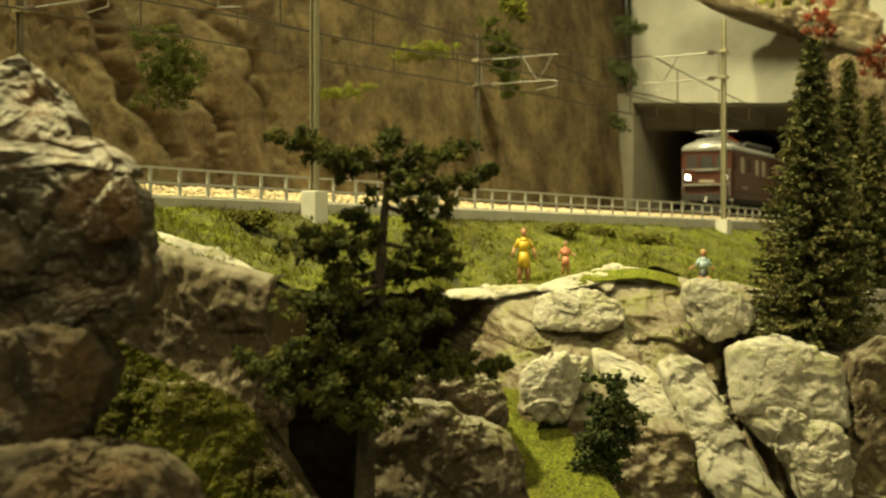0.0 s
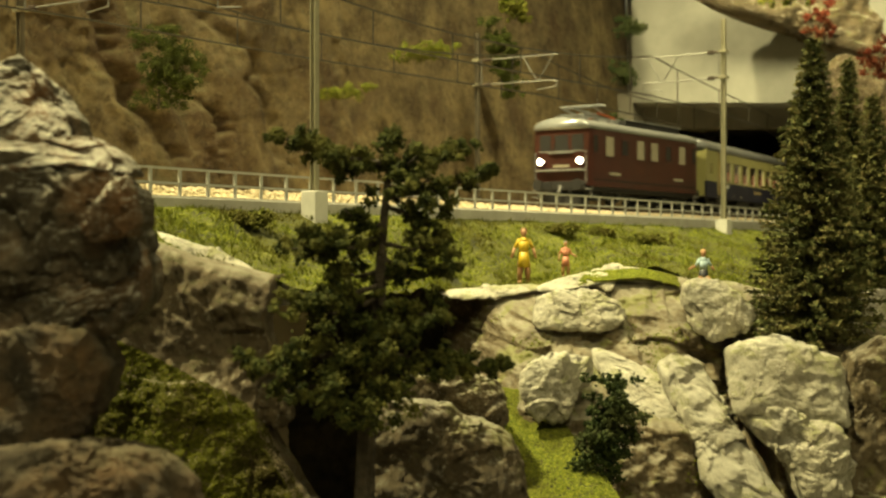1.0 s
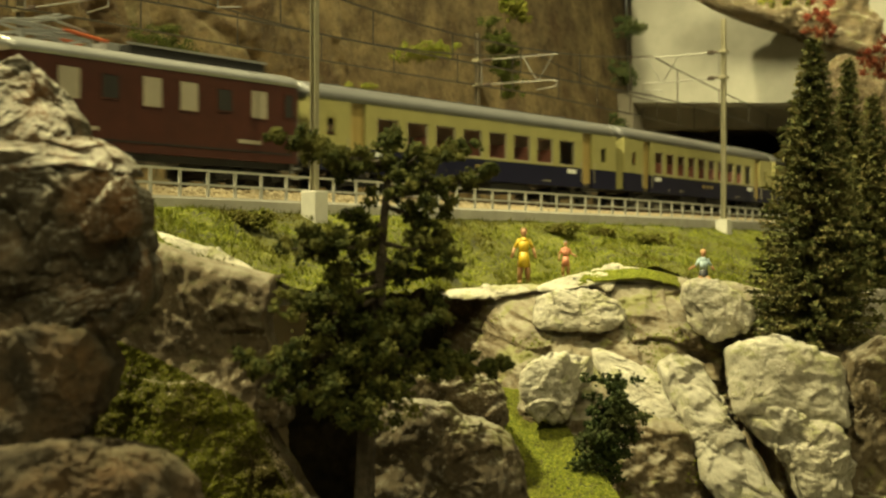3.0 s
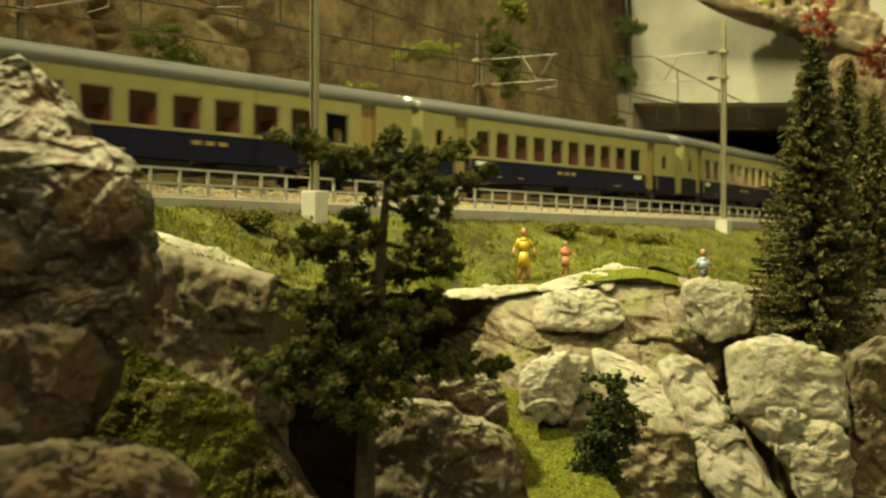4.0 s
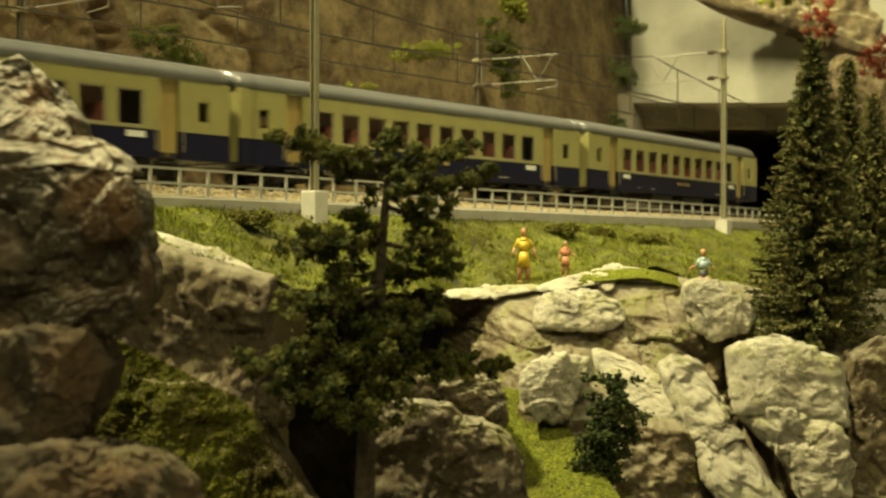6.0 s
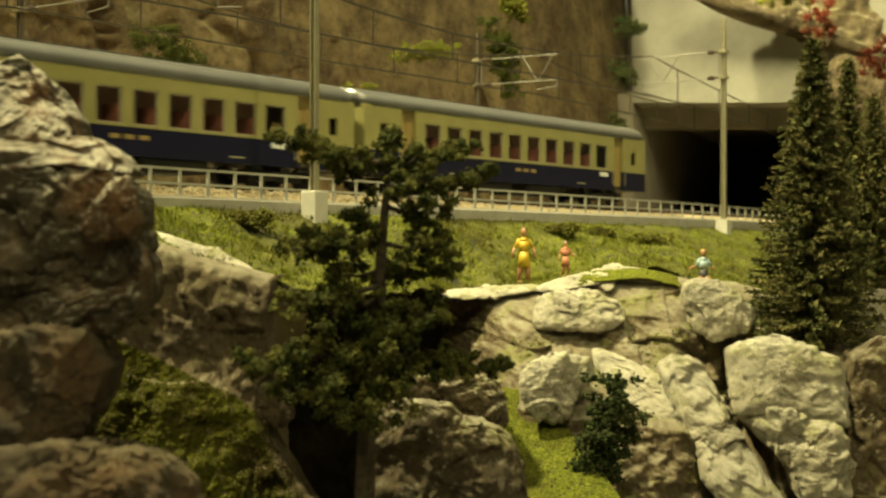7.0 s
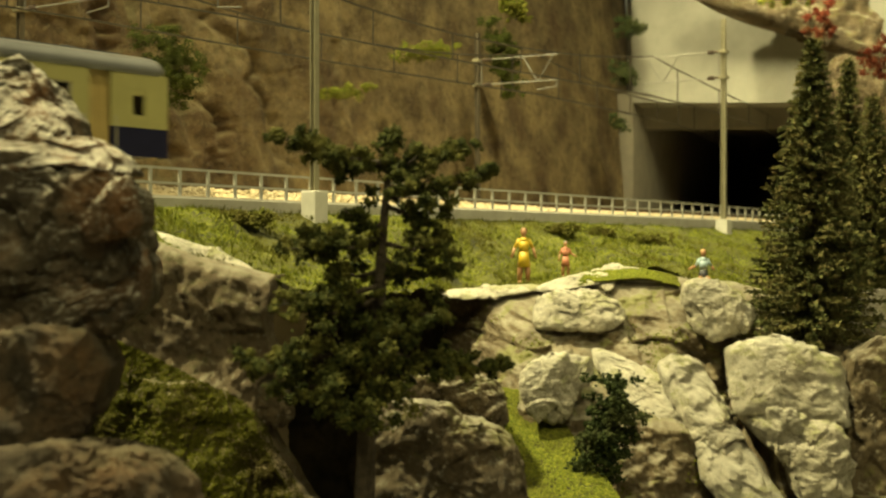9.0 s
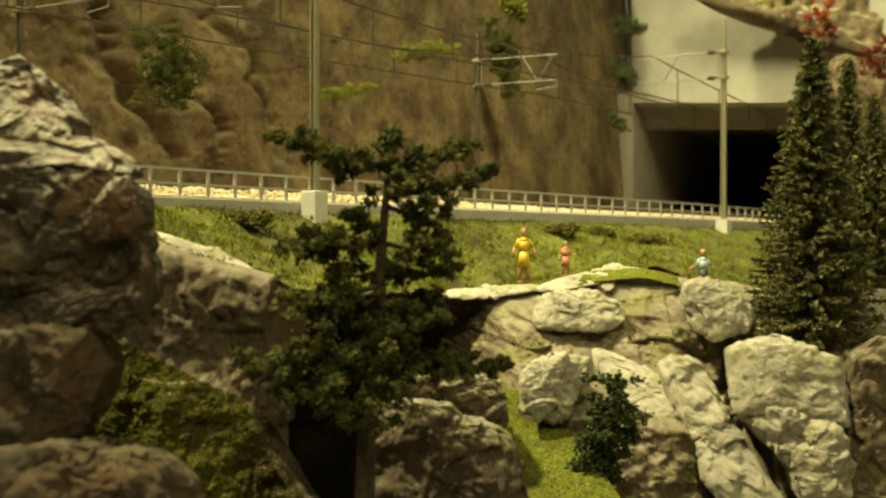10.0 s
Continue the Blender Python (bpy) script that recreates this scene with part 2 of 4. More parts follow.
def crag(name, outline, front, tilt, thick, seed, mat, label, chip=0.35, n=150, rings=64):
    """A broken rock with a given outline, a sloping front and rounded, chipped edges."""
    pts = [Vector(p) for p in outline]
    for _ in range(2):
        pts = [q for a, b in zip(pts, pts[1:] + pts[:1]) for q in (a * 0.8 + b * 0.2, a * 0.2 + b * 0.8)]
    cx, cz = sum(p.x for p in pts) / len(pts), sum(p.y for p in pts) / len(pts)
    ang = np.array([math.atan2(p.y - cz, p.x - cx) for p in pts])
    rad = np.array([math.hypot(p.x - cx, p.y - cz) for p in pts])
    order = np.argsort(ang)
    size = float(rad.mean())
    verts, faces = [], []
    off = Vector((seed * 3.7, seed * 1.3, seed * 2.1))
    back = 16
    edge = [1 + 0.09 * noise.fractal(Vector((2.2 * math.cos(math.tau * i / n), 2.2 * math.sin(math.tau * i / n), seed * 1.7)), 0.7, 2.1, 4) for i in range(n)]
    for j in range(1, rings + back):
        r = math.sin(math.pi / 2 * j / rings) if j <= rings else 1.0 - 0.30 * (j - rings) / (back - 1)
        for i in range(n):
            a = -math.pi + math.tau * i / n
            reach = float(np.interp(a, ang[order], rad[order], period=math.tau)) * r * edge[i]
            x, z = cx + math.cos(a) * reach, cz + math.sin(a) * reach
            y = front + tilt[0] * (x - cx) + tilt[1] * (z - cz)
            if j <= rings:
                y += 0.28 * size * (1 - math.sqrt(max(0.0, 1 - r ** 3.4)))
            else:
                y += 0.28 * size + (thick - 0.28 * size) * (j - rings) / (back - 1)
            q = Vector((x, y, z)) + off
            w = q + noise.noise_vector(q * 0.9) * 0.45
            d = chip * (0.75 * facet(w * 0.55) + 0.42 * facet(w * 1.3) + 0.22 * facet(w * 3.1) + 0.7 * noise.fractal(q * 0.6, 0.9, 2.1, 4) + 0.10 * noise.fractal(w * 6.0, 0.6, 2.1, 3))
            verts.append((x + 0.7 * d * r * math.cos(a), y - d, z + 0.7 * d * r * math.sin(a)))
    m = rings + back - 1
    for j in range(m - 1):
        for i in range(n):
            a, b = j * n + i, j * n + (i + 1) % n
            faces.append((a, b, b + n, a + n))
    mid = np.mean(verts[:n], axis=0)
    verts.append(tuple(mid))
    for i in range(n):
        faces.append((len(verts) - 1, (i + 1) % n, i))
    faces.append(tuple(range((m - 1) * n, m * n)))
    origin = np.array((cx, front + 0.5 * thick, cz))
    ob = mesh_ob(name, np.array(verts) - origin, faces, mat, smooth=True)
    ob.matrix_basis = at(*origin)
    return tagged(ob, label, "rock")


# ---- the large structure ----
def build_track():
    bed = sweep("trackbed", [(-2.9, -16.0), (-2.9, 1.95), (-2.3, 2.14), (2.4, 2.16), (8.2, 2.16), (9.2, 1.7), (16.0, 1.6), (16.0, -16.0)], -150, 150, 1.5, BALLAST)
    tagged(bed, "cream ballast bed under two railway tracks", "ballast", kind="structure")
    n = 0
    for off in (0.0, 5.2):
        track = thing("railway_track", "model railway track with brown sleepers and rusty rails", "track", group="tracks on the ledge")
        for side in (-0.83, 0.83):
            sweep("rail", [(off + side - 0.05, 2.2), (off + side - 0.05, 2.4), (off + side + 0.05, 2.4), (off + side + 0.05, 2.2)], -150, 150, 1.5, RAIL, track)
        me = None
        for i in range(-60, 90):
            s = i * 0.9
            x, y, h = on_line(s, off)
            if me is None:
                ob = part("sleeper", boxed(-0.14, 0.14, -1.5, 1.5, -0.1, 0.06, bevel=0.02), SLEEPER, track)
                me = ob.data
            else:
                ob = new("sleeper", me)
                ob.parent = track
            ob.matrix_basis = at(x, y, 2.17, math.degrees(h))


def build_parapet():
    wall = sweep("retaining_wall", [(-4.0, -2.0), (-4.0, 1.80), (-3.9, 1.88), (-2.95, 1.88), (-2.9, 1.8), (-2.9, -2.0)], -60, 75, 1.5, CONCRETE)
    tagged(wall, "low pale concrete retaining wall along the railway", "wall", kind="structure")


def build_railing():
    fence = thing("railing", "grey metal railing with two rails on the retaining wall", "railing")
    for z in (0.40, 0.86):
        sweep("rail", [(-3.66, 1.84 + z), (-3.66, 1.92 + z), (-3.55, 1.92 + z), (-3.55, 1.84 + z)], -55, 70, 1.35, RAILING, fence, rise=-0.0035 * z / 0.86)
    me = None
    for i in range(-40, 52):
        s = i * 1.35
        x, y, h = on_line(s, -3.62)
        if me is None:
            post = part("post", boxed(-0.05, 0.05, -0.05, 0.05, -0.3, 0.84, bevel=0.012), RAILING, fence)
            me = post.data
        else:
            post = new("post", me)
            post.parent = fence
        post.matrix_basis = at(x, y, 1.86 - 0.0035 * s, math.degrees(h))


def build_mast(s, offset, reach, side, base, tall=11.6, footed=True):
    x, y, h = on_line(s, offset)
    mast = thing("catenary_mast", "grey-green steel catenary mast with a tubular bracket arm", "catenary mast", at(x, y, 0, math.degrees(h)), "masts along the track")
    bm = bmesh.new()
    box(bm, -0.12, 0.12, -0.13, -0.09, base, base + tall)
    box(bm, -0.12, 0.12, 0.09, 0.13, base, base + tall)
    box(bm, -0.025, 0.025, -0.09, 0.09, base, base + tall)
    part("column", bm, MAST if footed else MAST_SHADED, mast)
    if footed:
        part("foundation_block", boxed(-0.36, 0.36, -0.36, 0.36, base - 3.2, base, bevel=0.05), BLOCK, mast, "pale concrete foundation block")
    up, low = 11.55, 10.05
    for z in (up, low):
        part("clamp", boxed(-0.24, 0.24, -0.24, 0.24, z - 0.09, z + 0.09, bevel=0.02), MAST, mast)
        bm = bmesh.new()
        tube(bm, (0, side * 0.75, z), (0, side * reach, z - 0.05), 0.042)
        part("bracket_tube", bm, TUBE, mast, "bright metal tube")
        bm = bmesh.new()
        for k in range(3):
            tube(bm, (0, side * (0.62 + 0.13 * k), z), (0, side * (0.68 + 0.13 * k), z), 0.13, n=10)
        tube(bm, (0, side * 0.2, z), (0, side * 1.0, z), 0.06)
        part("insulator", bm, SLEEPER, mast, "dark ribbed insulator")
    bm = bmesh.new()
    tube(bm, (0, side * (reach - 0.3), up), (0, side * (reach - 1.3), low), 0.04)
    tube(bm, (0, side * (reach - 2.4), up), (0, side * (reach - 1.4), low), 0.04)
    part("strut", bm, TUBE, mast)
    bm = bmesh.new()
    tube(bm, (0, side * 0.3, up), (0, side * 0.3, low), 0.04)
    part("upright", bm, TUBE, mast)
    bm = bmesh.new()
    tube(bm, (0, side * (reach - 0.1), low), (0, side * (reach - 0.1), low - 0.45), 0.035)
    tube(bm, (0, side * (reach - 0.1), low - 0.42), (0, side * (reach - 1.4), low - 0.55), 0.035)
    part("registration_arm", bm, TUBE, mast)
    return mast


def build_wires(off, marks, name_label):
    wires = thing("overhead_line", name_label, "overhead line")
    contact, messenger = [], []
    drops = []
    for (a, b) in zip(marks[:-1], marks[1:]):
        for i in range(13):
            t = i / 12
            s = a + (b - a) * t
            x, y, _ = on_line(s, off)
            sag = 4 * t * (1 - t)
            contact.append((x, y, 9.25 - 0.12 * sag))
            messenger.append((x, y, 11.6 - 1.25 * sag))
            if i % 2 == 1:
                drops.append((contact[-1], messenger[-1]))
    for nm, pts in (("contact_wire", contact), ("messenger_wire", messenger)):
        clean = [p for i, p in enumerate(pts) if i == 0 or (Vector(p) - Vector(pts[i - 1])).length > 0.01]
        part(nm, ropes(bmesh.new(), clean, 0.045, 5), WIRE, wires)
    for p, q in drops:
        bm = bmesh.new()
        tube(bm, p, q, 0.035, n=5)
        part("dropper", bm, WIRE, wires)


def surface(name, nu, nv, point, mat, label, category, kind="structure", smooth=True):
    verts, faces = [], []
    for j in range(nv):
        for i in range(nu):
            verts.append(point(i / (nu - 1), j / (nv - 1)))
    for j in range(nv - 1):
        for i in range(nu - 1):
            a = j * nu + i
            faces.append((a, a + 1, a + nu + 1, a + nu))
    ob = mesh_ob(name, verts, faces, mat, smooth=smooth)
    return tagged(ob, label, category, kind=kind)


# clefts in the cliff: place along the track, middle height, lean, width, depth
FISSURES = [(-11.6, 8.0, -0.55, 1.6, 0.9), (-6.8, 7.4, -0.35, 1.2, 0.7), (-3.6, 9.0, -0.70, 1.1, 0.7), (3.0, 10.0, 0.10, 1.1, 0.6), (9.0, 12.5, -0.3, 1.0, 0.5)]


def build_cliff():
    def point(u, v):
        s = -75 + u * 121
        off = 12.8 - 2.9 * max(0, min(1, (s + 15) / 55))
        z = 1.2 + v * 24
        q = Vector((s * 0.11 + z * 0.03, z * 0.045, 3.0))
        w = q + noise.noise_vector(q * 1.5) * 0.4
        d = 1.1 * noise.fractal(q, 0.8, 2.0, 7) + 0.6 * (noise.ridged_multi_fractal(w * 1.2, 0.9, 2.1, 6, 1.0, 2.0) - 1.3) + 0.35 * facet(Vector((s * 0.20, z * 0.13, 1.0)) + (w - q) * 0.6) + 0.28 * facet(Vector((s * 0.55 + z * 0.1, z * 0.28, 7.0)) + (w - q) * 0.5) + 0.20 * facet(Vector((s * 1.5, z * 0.8, 4.0))) + 0.30 * noise.fractal(q * 9.0, 0.6, 2.1, 4)
        for s0, z0, lean, wide, deep in FISSURES:
            k = (s - s0 - lean * (z - z0) + 1.3 * noise.fractal(Vector((z * 0.35, s0, 1.0)), 0.6, 2.1, 4)) / wide
            if -1 < k < 1:
                d -= deep * ((1 + k) if k < 0 else (1 - k) ** 4) * smooth(0, 2.5, 5.5 - abs(z - z0))
        calm = max(0.10, min(1.0, (14 - s) / 26))
        x, y, _ = on_line(s, off - calm * d + v * 2.0)
        return x, y, z
    surface("cliff", 480, 170, point, CLIFF, "tan painted plaster rock face behind the railway", "cliff")


def build_portal():
    # slab front faces the camera; its lower edge spans the two tracks
    wall = thing("tunnel_portal", "cream concrete tunnel portal with a dark opening", "tunnel portal")
    d = 100.0
    n, verts, faces = 60, [], []
    for i in range(n + 1):
        t = i / n
        x = 14.4 + 17.2 * t
        y = d + 7.0 - 10.0 * t - max(0, (t - 0.72)) ** 2 * 60
        low = 0.1053 * y
        for z in (low, 25.0):
            verts.append((x, y + (z - low) * 0.10, z))
        for z in (25.0, low):
            verts.append((x, y + 3.5, z))
        if i:
            for j in range(4):
                a, b = (i - 1) * 4 + j, (i - 1) * 4 + (j + 1) % 4
                faces.append((a, b, b + 4, a + 4))
    mesh_ob("portal_front", verts, faces, PORTAL, wall)
    part("beam", boxed(11.0, 40.0, d + 10.5, d + 12, 9.6, 12.0, bevel=0.05), TUNNEL, wall, "dark concrete beam under the portal front")
    sweep("left_side_wall", [(9.5, 1.0), (9.5, 12.0), (11.4, 12.0), (11.4, 1.0)], 39.5, 150, 2.0, TUNNEL, wall)
    sweep("right_side_wall", [(-5.6, -3.0), (-5.6, 12.0), (-3.9, 12.0), (-3.9, -3.0)], 38, 150, 2.0, TUNNEL, wall)
    sweep("tunnel_roof", [(-5.6, 11.2), (-5.6, 12.6), (11.4, 12.6), (11.4, 11.2)], 50, 150, 2.0, TUNNEL, wall)
    part("tunnel_end", boxed(30, 110, 215, 217, -3, 14), TUNNEL, wall)


def smooth(a, b, x):
    t = max(0.0, min(1.0, (x - a) / (b - a)))
    return t * t * (3 - 2 * t)


WALL_LINE = np.array([on_line(s, -3.95)[:2] for s in np.arange(-60, 90, 0.5)])


def wall_y(x):
    return float(np.interp(x, WALL_LINE[:, 0], WALL_LINE[:, 1]))


def edge_y(x):
    """Where the bank breaks off into rock."""
    # Drawn forward over the gully on the left to keep its wall shaded.
    return 39.5 + 13.0 * smooth(-3.2, 0.6, x) + 0.06 * x


def edge_z(x):
    return float(np.interp(x, [-12, -9.5, -7, -3, 1.0, 3.4, 5.5, 8.0, 9.5, 11, 16, 26], [0.9, 0.75, -0.15, -1.2, -1.55, -1.45, -1.05, -0.80, -1.15, -1.25, -2.6, -3.5]))


def bank_z(x, y):
    y0, y1 = wall_y(x), edge_y(x)
    f = max(0.0, min(1.0, (y0 - y) / (y0 - y1)))
    z0 = 1.48 - 0.004 * (y0 - 45)
    return z0 + (edge_z(x) - z0) * (1 - (1 - f) ** 1.7) + (0.30 * fbm((x * 0.3, y * 0.3, 2.0), 4) + 0.16 * fbm((x * 1.3, y * 0.9, 5.0), 3)) * min(1.0, 3 * f + 0.2)


def build_bank():
    """Grass bank from the retaining wall down to the ledge where the dolls stand."""
    def point(u, v):
        x = -18 + u * 46
        y0, y1 = wall_y(x), edge_y(x)
        y = y0 + (y1 - y0) * v
        return x, y, bank_z(x, y)
    return point, surface("grass_bank", 240, 80, point, GRASS_SOIL, "sloping bank of green and yellow static grass", "grass bank")


def blades(name, point, n, urange, vrange, mat, label, height=0.28, seed=1, mask=None):
    rng = np.random.RandomState(seed)
    verts, faces = [], []
    for i in range(n):
        u, v = rng.uniform(*urange), rng.uniform(*vrange)
        p = np.array(point(u, v))
        if mask is not None and not mask(p):
            continue
        a = rng.uniform(0, math.tau)
        w = 0.035
        h = height * rng.uniform(0.5, 1.2)
        lean = rng.normal(0, 0.45, 2) * h
        k = len(verts)
        c, s_ = math.cos(a) * w, math.sin(a) * w
        verts += [(p[0] - c, p[1] - s_, p[2] - 0.05), (p[0] + c, p[1] + s_, p[2] - 0.05), (p[0] + lean[0], p[1] + lean[1], p[2] + h)]
        faces.append((k, k + 1, k + 2))
    ob = mesh_ob(name, verts, faces, mat)
    return tagged(ob, label, "grass", kind="stuff")


def chips(x, z, seed, big=0.7, small=0.2):
    """Depth of the broken plaster surface."""
    q = Vector((x * 0.30, z * 0.30, seed))
    w = q + noise.noise_vector(q * 1.3) * 0.25
    d = big * noise.fractal(q, 0.85, 2.0, 7) + 0.25 * big * (noise.ridged_multi_fractal(w * 0.9, 1.0, 2.1, 6, 1.0, 2.0) - 1.4)
    d += 0.22 * big * noise.fractal(q * 7.0, 0.5, 2.1, 4)
    return d + small * noise.cell(Vector((w.x * 1.3 + w.y * 0.6, w.y * 2.1, seed))) + 0.4 * small * noise.cell(Vector((w.x * 4.1, w.y * 3.0 + w.x, seed)))


def face_point(u, v):
    """Rock below the ledge: a steep face, a pale apron that slopes out, and a lower face."""
    x = -8 + u * 34
    top = edge_z(x) + 0.10
    z = top - v * (10.5 + top)
    sill = float(np.interp(x, [-8, 2, 4.7, 8.0, 8.5, 9.0, 10.4, 10.8, 14, 26], [-4.2, -4.6, -5.0, -5.4, -7.0, -8.3, -8.6, -5.6, -5.4, -5.6]))
    head = float(np.interp(x, [-8, 2, 5, 9, 12, 26], [-2.7, -2.7, -2.7, -2.8, -2.7, -2.7]))
    out = float(np.interp(-z, [-top, -top + 0.15, -head, -sill, -sill + 0.5, 10.5], [0, 0.6, 3.2, 6.4, 7.5, 9.8]))
    gully = 1 - smooth(-0.6, 2.9, x)
    k = min(1.0, v * 9)
    y = edge_y(max(x, 0.6)) + 0.25 - out * (1 - 0.9 * gully) + 2.0 * gully * k
    d = chips(x, z, 1.0, 0.6)
    return x, y - d * k, z + 0.15 * d * k


def moss_point(u, v):
    """Shelf on the near side of the gully: a brown face above a mossy slope."""
    zz = -9.5 * v
    x = -17 + min(u, 0.85) / 0.85 * (17.0 + float(np.interp(-zz, [1.0, 2.5, 3.2, 4.0, 6.4, 9.5], [-4.7, -4.7, -5.2, -5.0, -3.6, -2.2])) + 0.4 * noise.noise(Vector((zz * 0.5, 3, 1))) + 0.10 * noise.noise(Vector((zz * 1.1, 7, 1))))
    turn = max(0.0, u - 0.85) / 0.15
    top = edge_z(x) + 0.10
    z = top - v * (9.5 + top)
    foot = float(np.interp(x, [-12, -9.2, -5.5, -4.5], [-1.4, -1.8, -3.6, -4.4]))
    out = float(np.interp(-z, [-top, -top + 0.1, -top + 0.35, -top + 0.8, -foot, 9.5], [0, 0.7, 1.2, 1.6, 2.2, 2.2 + 0.60 * (9.5 + foot)]))
    d = chips(x, z, 6.0, 0.55, 0.22)
    k = min(1.0, v * 30)
    return x + (0.9 + 1.6 * d) * math.sin(turn * 1.57) - 0.25 * turn * (z + 3), edge_y(x) + 0.25 - (out + d * k) * (1 - turn) + turn * 11, z


def build_lower_cliff():
    surface("rock_face", 400, 190, lambda u, v: face_point(0.235 + 0.765 * u, v), ROCK_FACE, "tan plaster rock face below the grassy ledge", "rock face")
    surface("gully_wall", 90, 90, lambda u, v: face_point(0.24 * u, v), GULLY_SHADE, "earth wall at the back of the gully, shade painted into its colour", "gully")
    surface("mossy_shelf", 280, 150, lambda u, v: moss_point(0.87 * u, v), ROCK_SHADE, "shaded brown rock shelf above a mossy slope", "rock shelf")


def scatter(name, point, n, urange, vrange, mat, label, seed, keep, leaf=0.07, category="moss"):
    """Crumbs of flock on a surface where keep(x, y, z) allows."""
    rng = np.random.RandomState(seed)
    v0, f0 = ico(1)
    verts, faces, k = [], [], 0
    for i in range(n):
        p = np.array(point(rng.uniform(*urange), rng.uniform(*vrange)))
        if not keep(*p):
            continue
        verts.append(v0 * (1 + rng.uniform(-0.4, 0.4, (len(v0), 1))) * leaf * rng.uniform(0.5, 1.5) * (1, 1, 0.8) + p - (0, 0, 0.25 * leaf))
        faces.append(f0 + k)
        k += len(v0)
    ob = mesh_ob(name, np.concatenate(verts), np.concatenate(faces), mat)
    return tagged(ob, label, category, kind="stuff")


def flakes(centres, radii, per, rng, leaf=0.09, squash=0.8):
    """Small crumpled lumps round the given centres: vertices and faces."""
    v0, f0 = ico(1)
    verts, faces, k = [], [], 0
    for c, r in zip(centres, radii):
        for i in range(per):
            p = rng.normal(size=3)
            p = p * r * 0.52 * (1, 1, squash)
            s = leaf * rng.uniform(0.5, 1.6) * rng.uniform(0.6, 1.4, 3)
            verts.append((v0 * (1 + rng.uniform(-0.35, 0.35, (len(v0), 1)))) * s + c + p)
            faces.append(f0 + k)
            k += len(v0)
    return np.concatenate(verts), np.concatenate(faces)


def limb(bm, pts, r0, r1, n=7):
    ropes(bm, pts, [r0 + (r1 - r0) * i / (len(pts) - 1) for i in range(len(pts))], n)


# limbs of the pine: height on the trunk, reach and height of the tip, thickness of the foliage
PINE_ARMS = [(2.11, -1.95, 2.76, 0.22), (2.18, -0.93, 2.18, 0.33), (2.24, 0.09, 2.18, 0.38), (1.97, 2.65, 2.63, 0.18), (1.97, 1.52, 2.31, 0.35), (1.56, 1.72, 1.67, 0.44), (1.29, 3.25, 1.97, 0.12), (1.09, 1.93, 0.91, 0.44), (0.61, -0.29, 0.97, 0.22), (0.34, -1.75, 0.07, 0.44), (0.18, -0.97, 0.27, 0.46), (0.20, 2.00, 0.18, 0.44), (-0.14, 1.38, -0.34, 0.44), (-0.48, -0.62, -0.45, 0.35), (-0.61, 2.57, -0.34, 0.11), (-0.82, -1.92, -1.27, 0.41), (-1.09, -0.86, -1.51, 0.46), (-1.29, 1.93, -1.46, 0.44), (-1.63, 0.91, -1.84, 0.35), (-2.18, -2.63, -2.68, 0.41), (-2.27, -1.27, -2.49, 0.49), (-2.38, 3.52, -2.82, 0.27), (-2.52, 2.13, -2.82, 0.41), (-2.66, -0.18, -2.86, 0.57), (-2.86, -1.75, -3.31, 0.44), (-3.00, -0.45, -3.54, 0.54), (-3.34, 0.84, -3.34, 0.38), (-3.77, -0.29, -4.04, 0.22)]


def build_pine():
    tree = thing("pine_tree", "gnarled dark green pine with layered foliage pads", "tree", at(-2.05, 34.0, 0))
    rng = np.random.RandomState(5)
    trunk = [(-0.15, 0, -13.5), (0.16, 0, -6.0), (0.22, 0, -4.3), (0.38, 0.05, -3.0), (0.50, 0.1, -1.56), (0.58, 0, 0.2), (0.70, 0, 1.55), (0.84, 0, 3.0)]
    bm = bmesh.new()
    limb(bm, trunk, 0.30, 0.05, 10)
    part("trunk", bm, BARK, tree)
    centres, radii = [], []
    for z, tx, tz, thick in PINE_ARMS:
        f = np.interp(z, [p[2] for p in trunk], [p[0] for p in trunk])
        a = np.array((f, 0, z))
        b = np.array((tx, rng.uniform(-0.9, 0.7), tz))
        mid = (a + b) / 2 + (0, 0, -0.15)
        bm = bmesh.new()
        limb(bm, [tuple(a), tuple(mid), tuple(b)], 0.075, 0.02, 6)
        part("limb", bm, BARK, tree)
        length = np.linalg.norm(b - a)
        # clumps sit on top of the limb, thinner towards its foot
        for i in range(int(5 + length * 11)):
            t = rng.uniform(0.25, 1.0) ** 0.75
            p = a * (1 - t) ** 2 + 2 * mid * t * (1 - t) + b * t * t
            k = thick * (1.05 - 0.35 * t)
            centres.append(p + rng.normal(size=3) * (0.70 * k + 0.06, 1.0 * k + 0.08, 0.62 * k))
            radii.append(rng.uniform(0.10, 0.26) * (0.5 + k))
    # short boughs towards the viewer hide the foot of the trunk
    for z in (-1.7, -2.2, -2.6, -3.0, -3.4, -3.8):
        for i in range(9):
            centres.append(np.array((0.35, -0.75, z)) + rng.normal(size=3) * (0.50, 0.40, 0.22))
            radii.append(rng.uniform(0.14, 0.30))
    for i in range(16):
        centres.append(np.array((0.80, 0, rng.uniform(1.7, 2.95))) + rng.normal(size=3) * (0.10, 0.09, 0.05))
        radii.append(0.13)
    v, f = flakes(centres, radii, 60, rng, 0.034)
    mesh_ob("crown", v, f, PINE, tree)


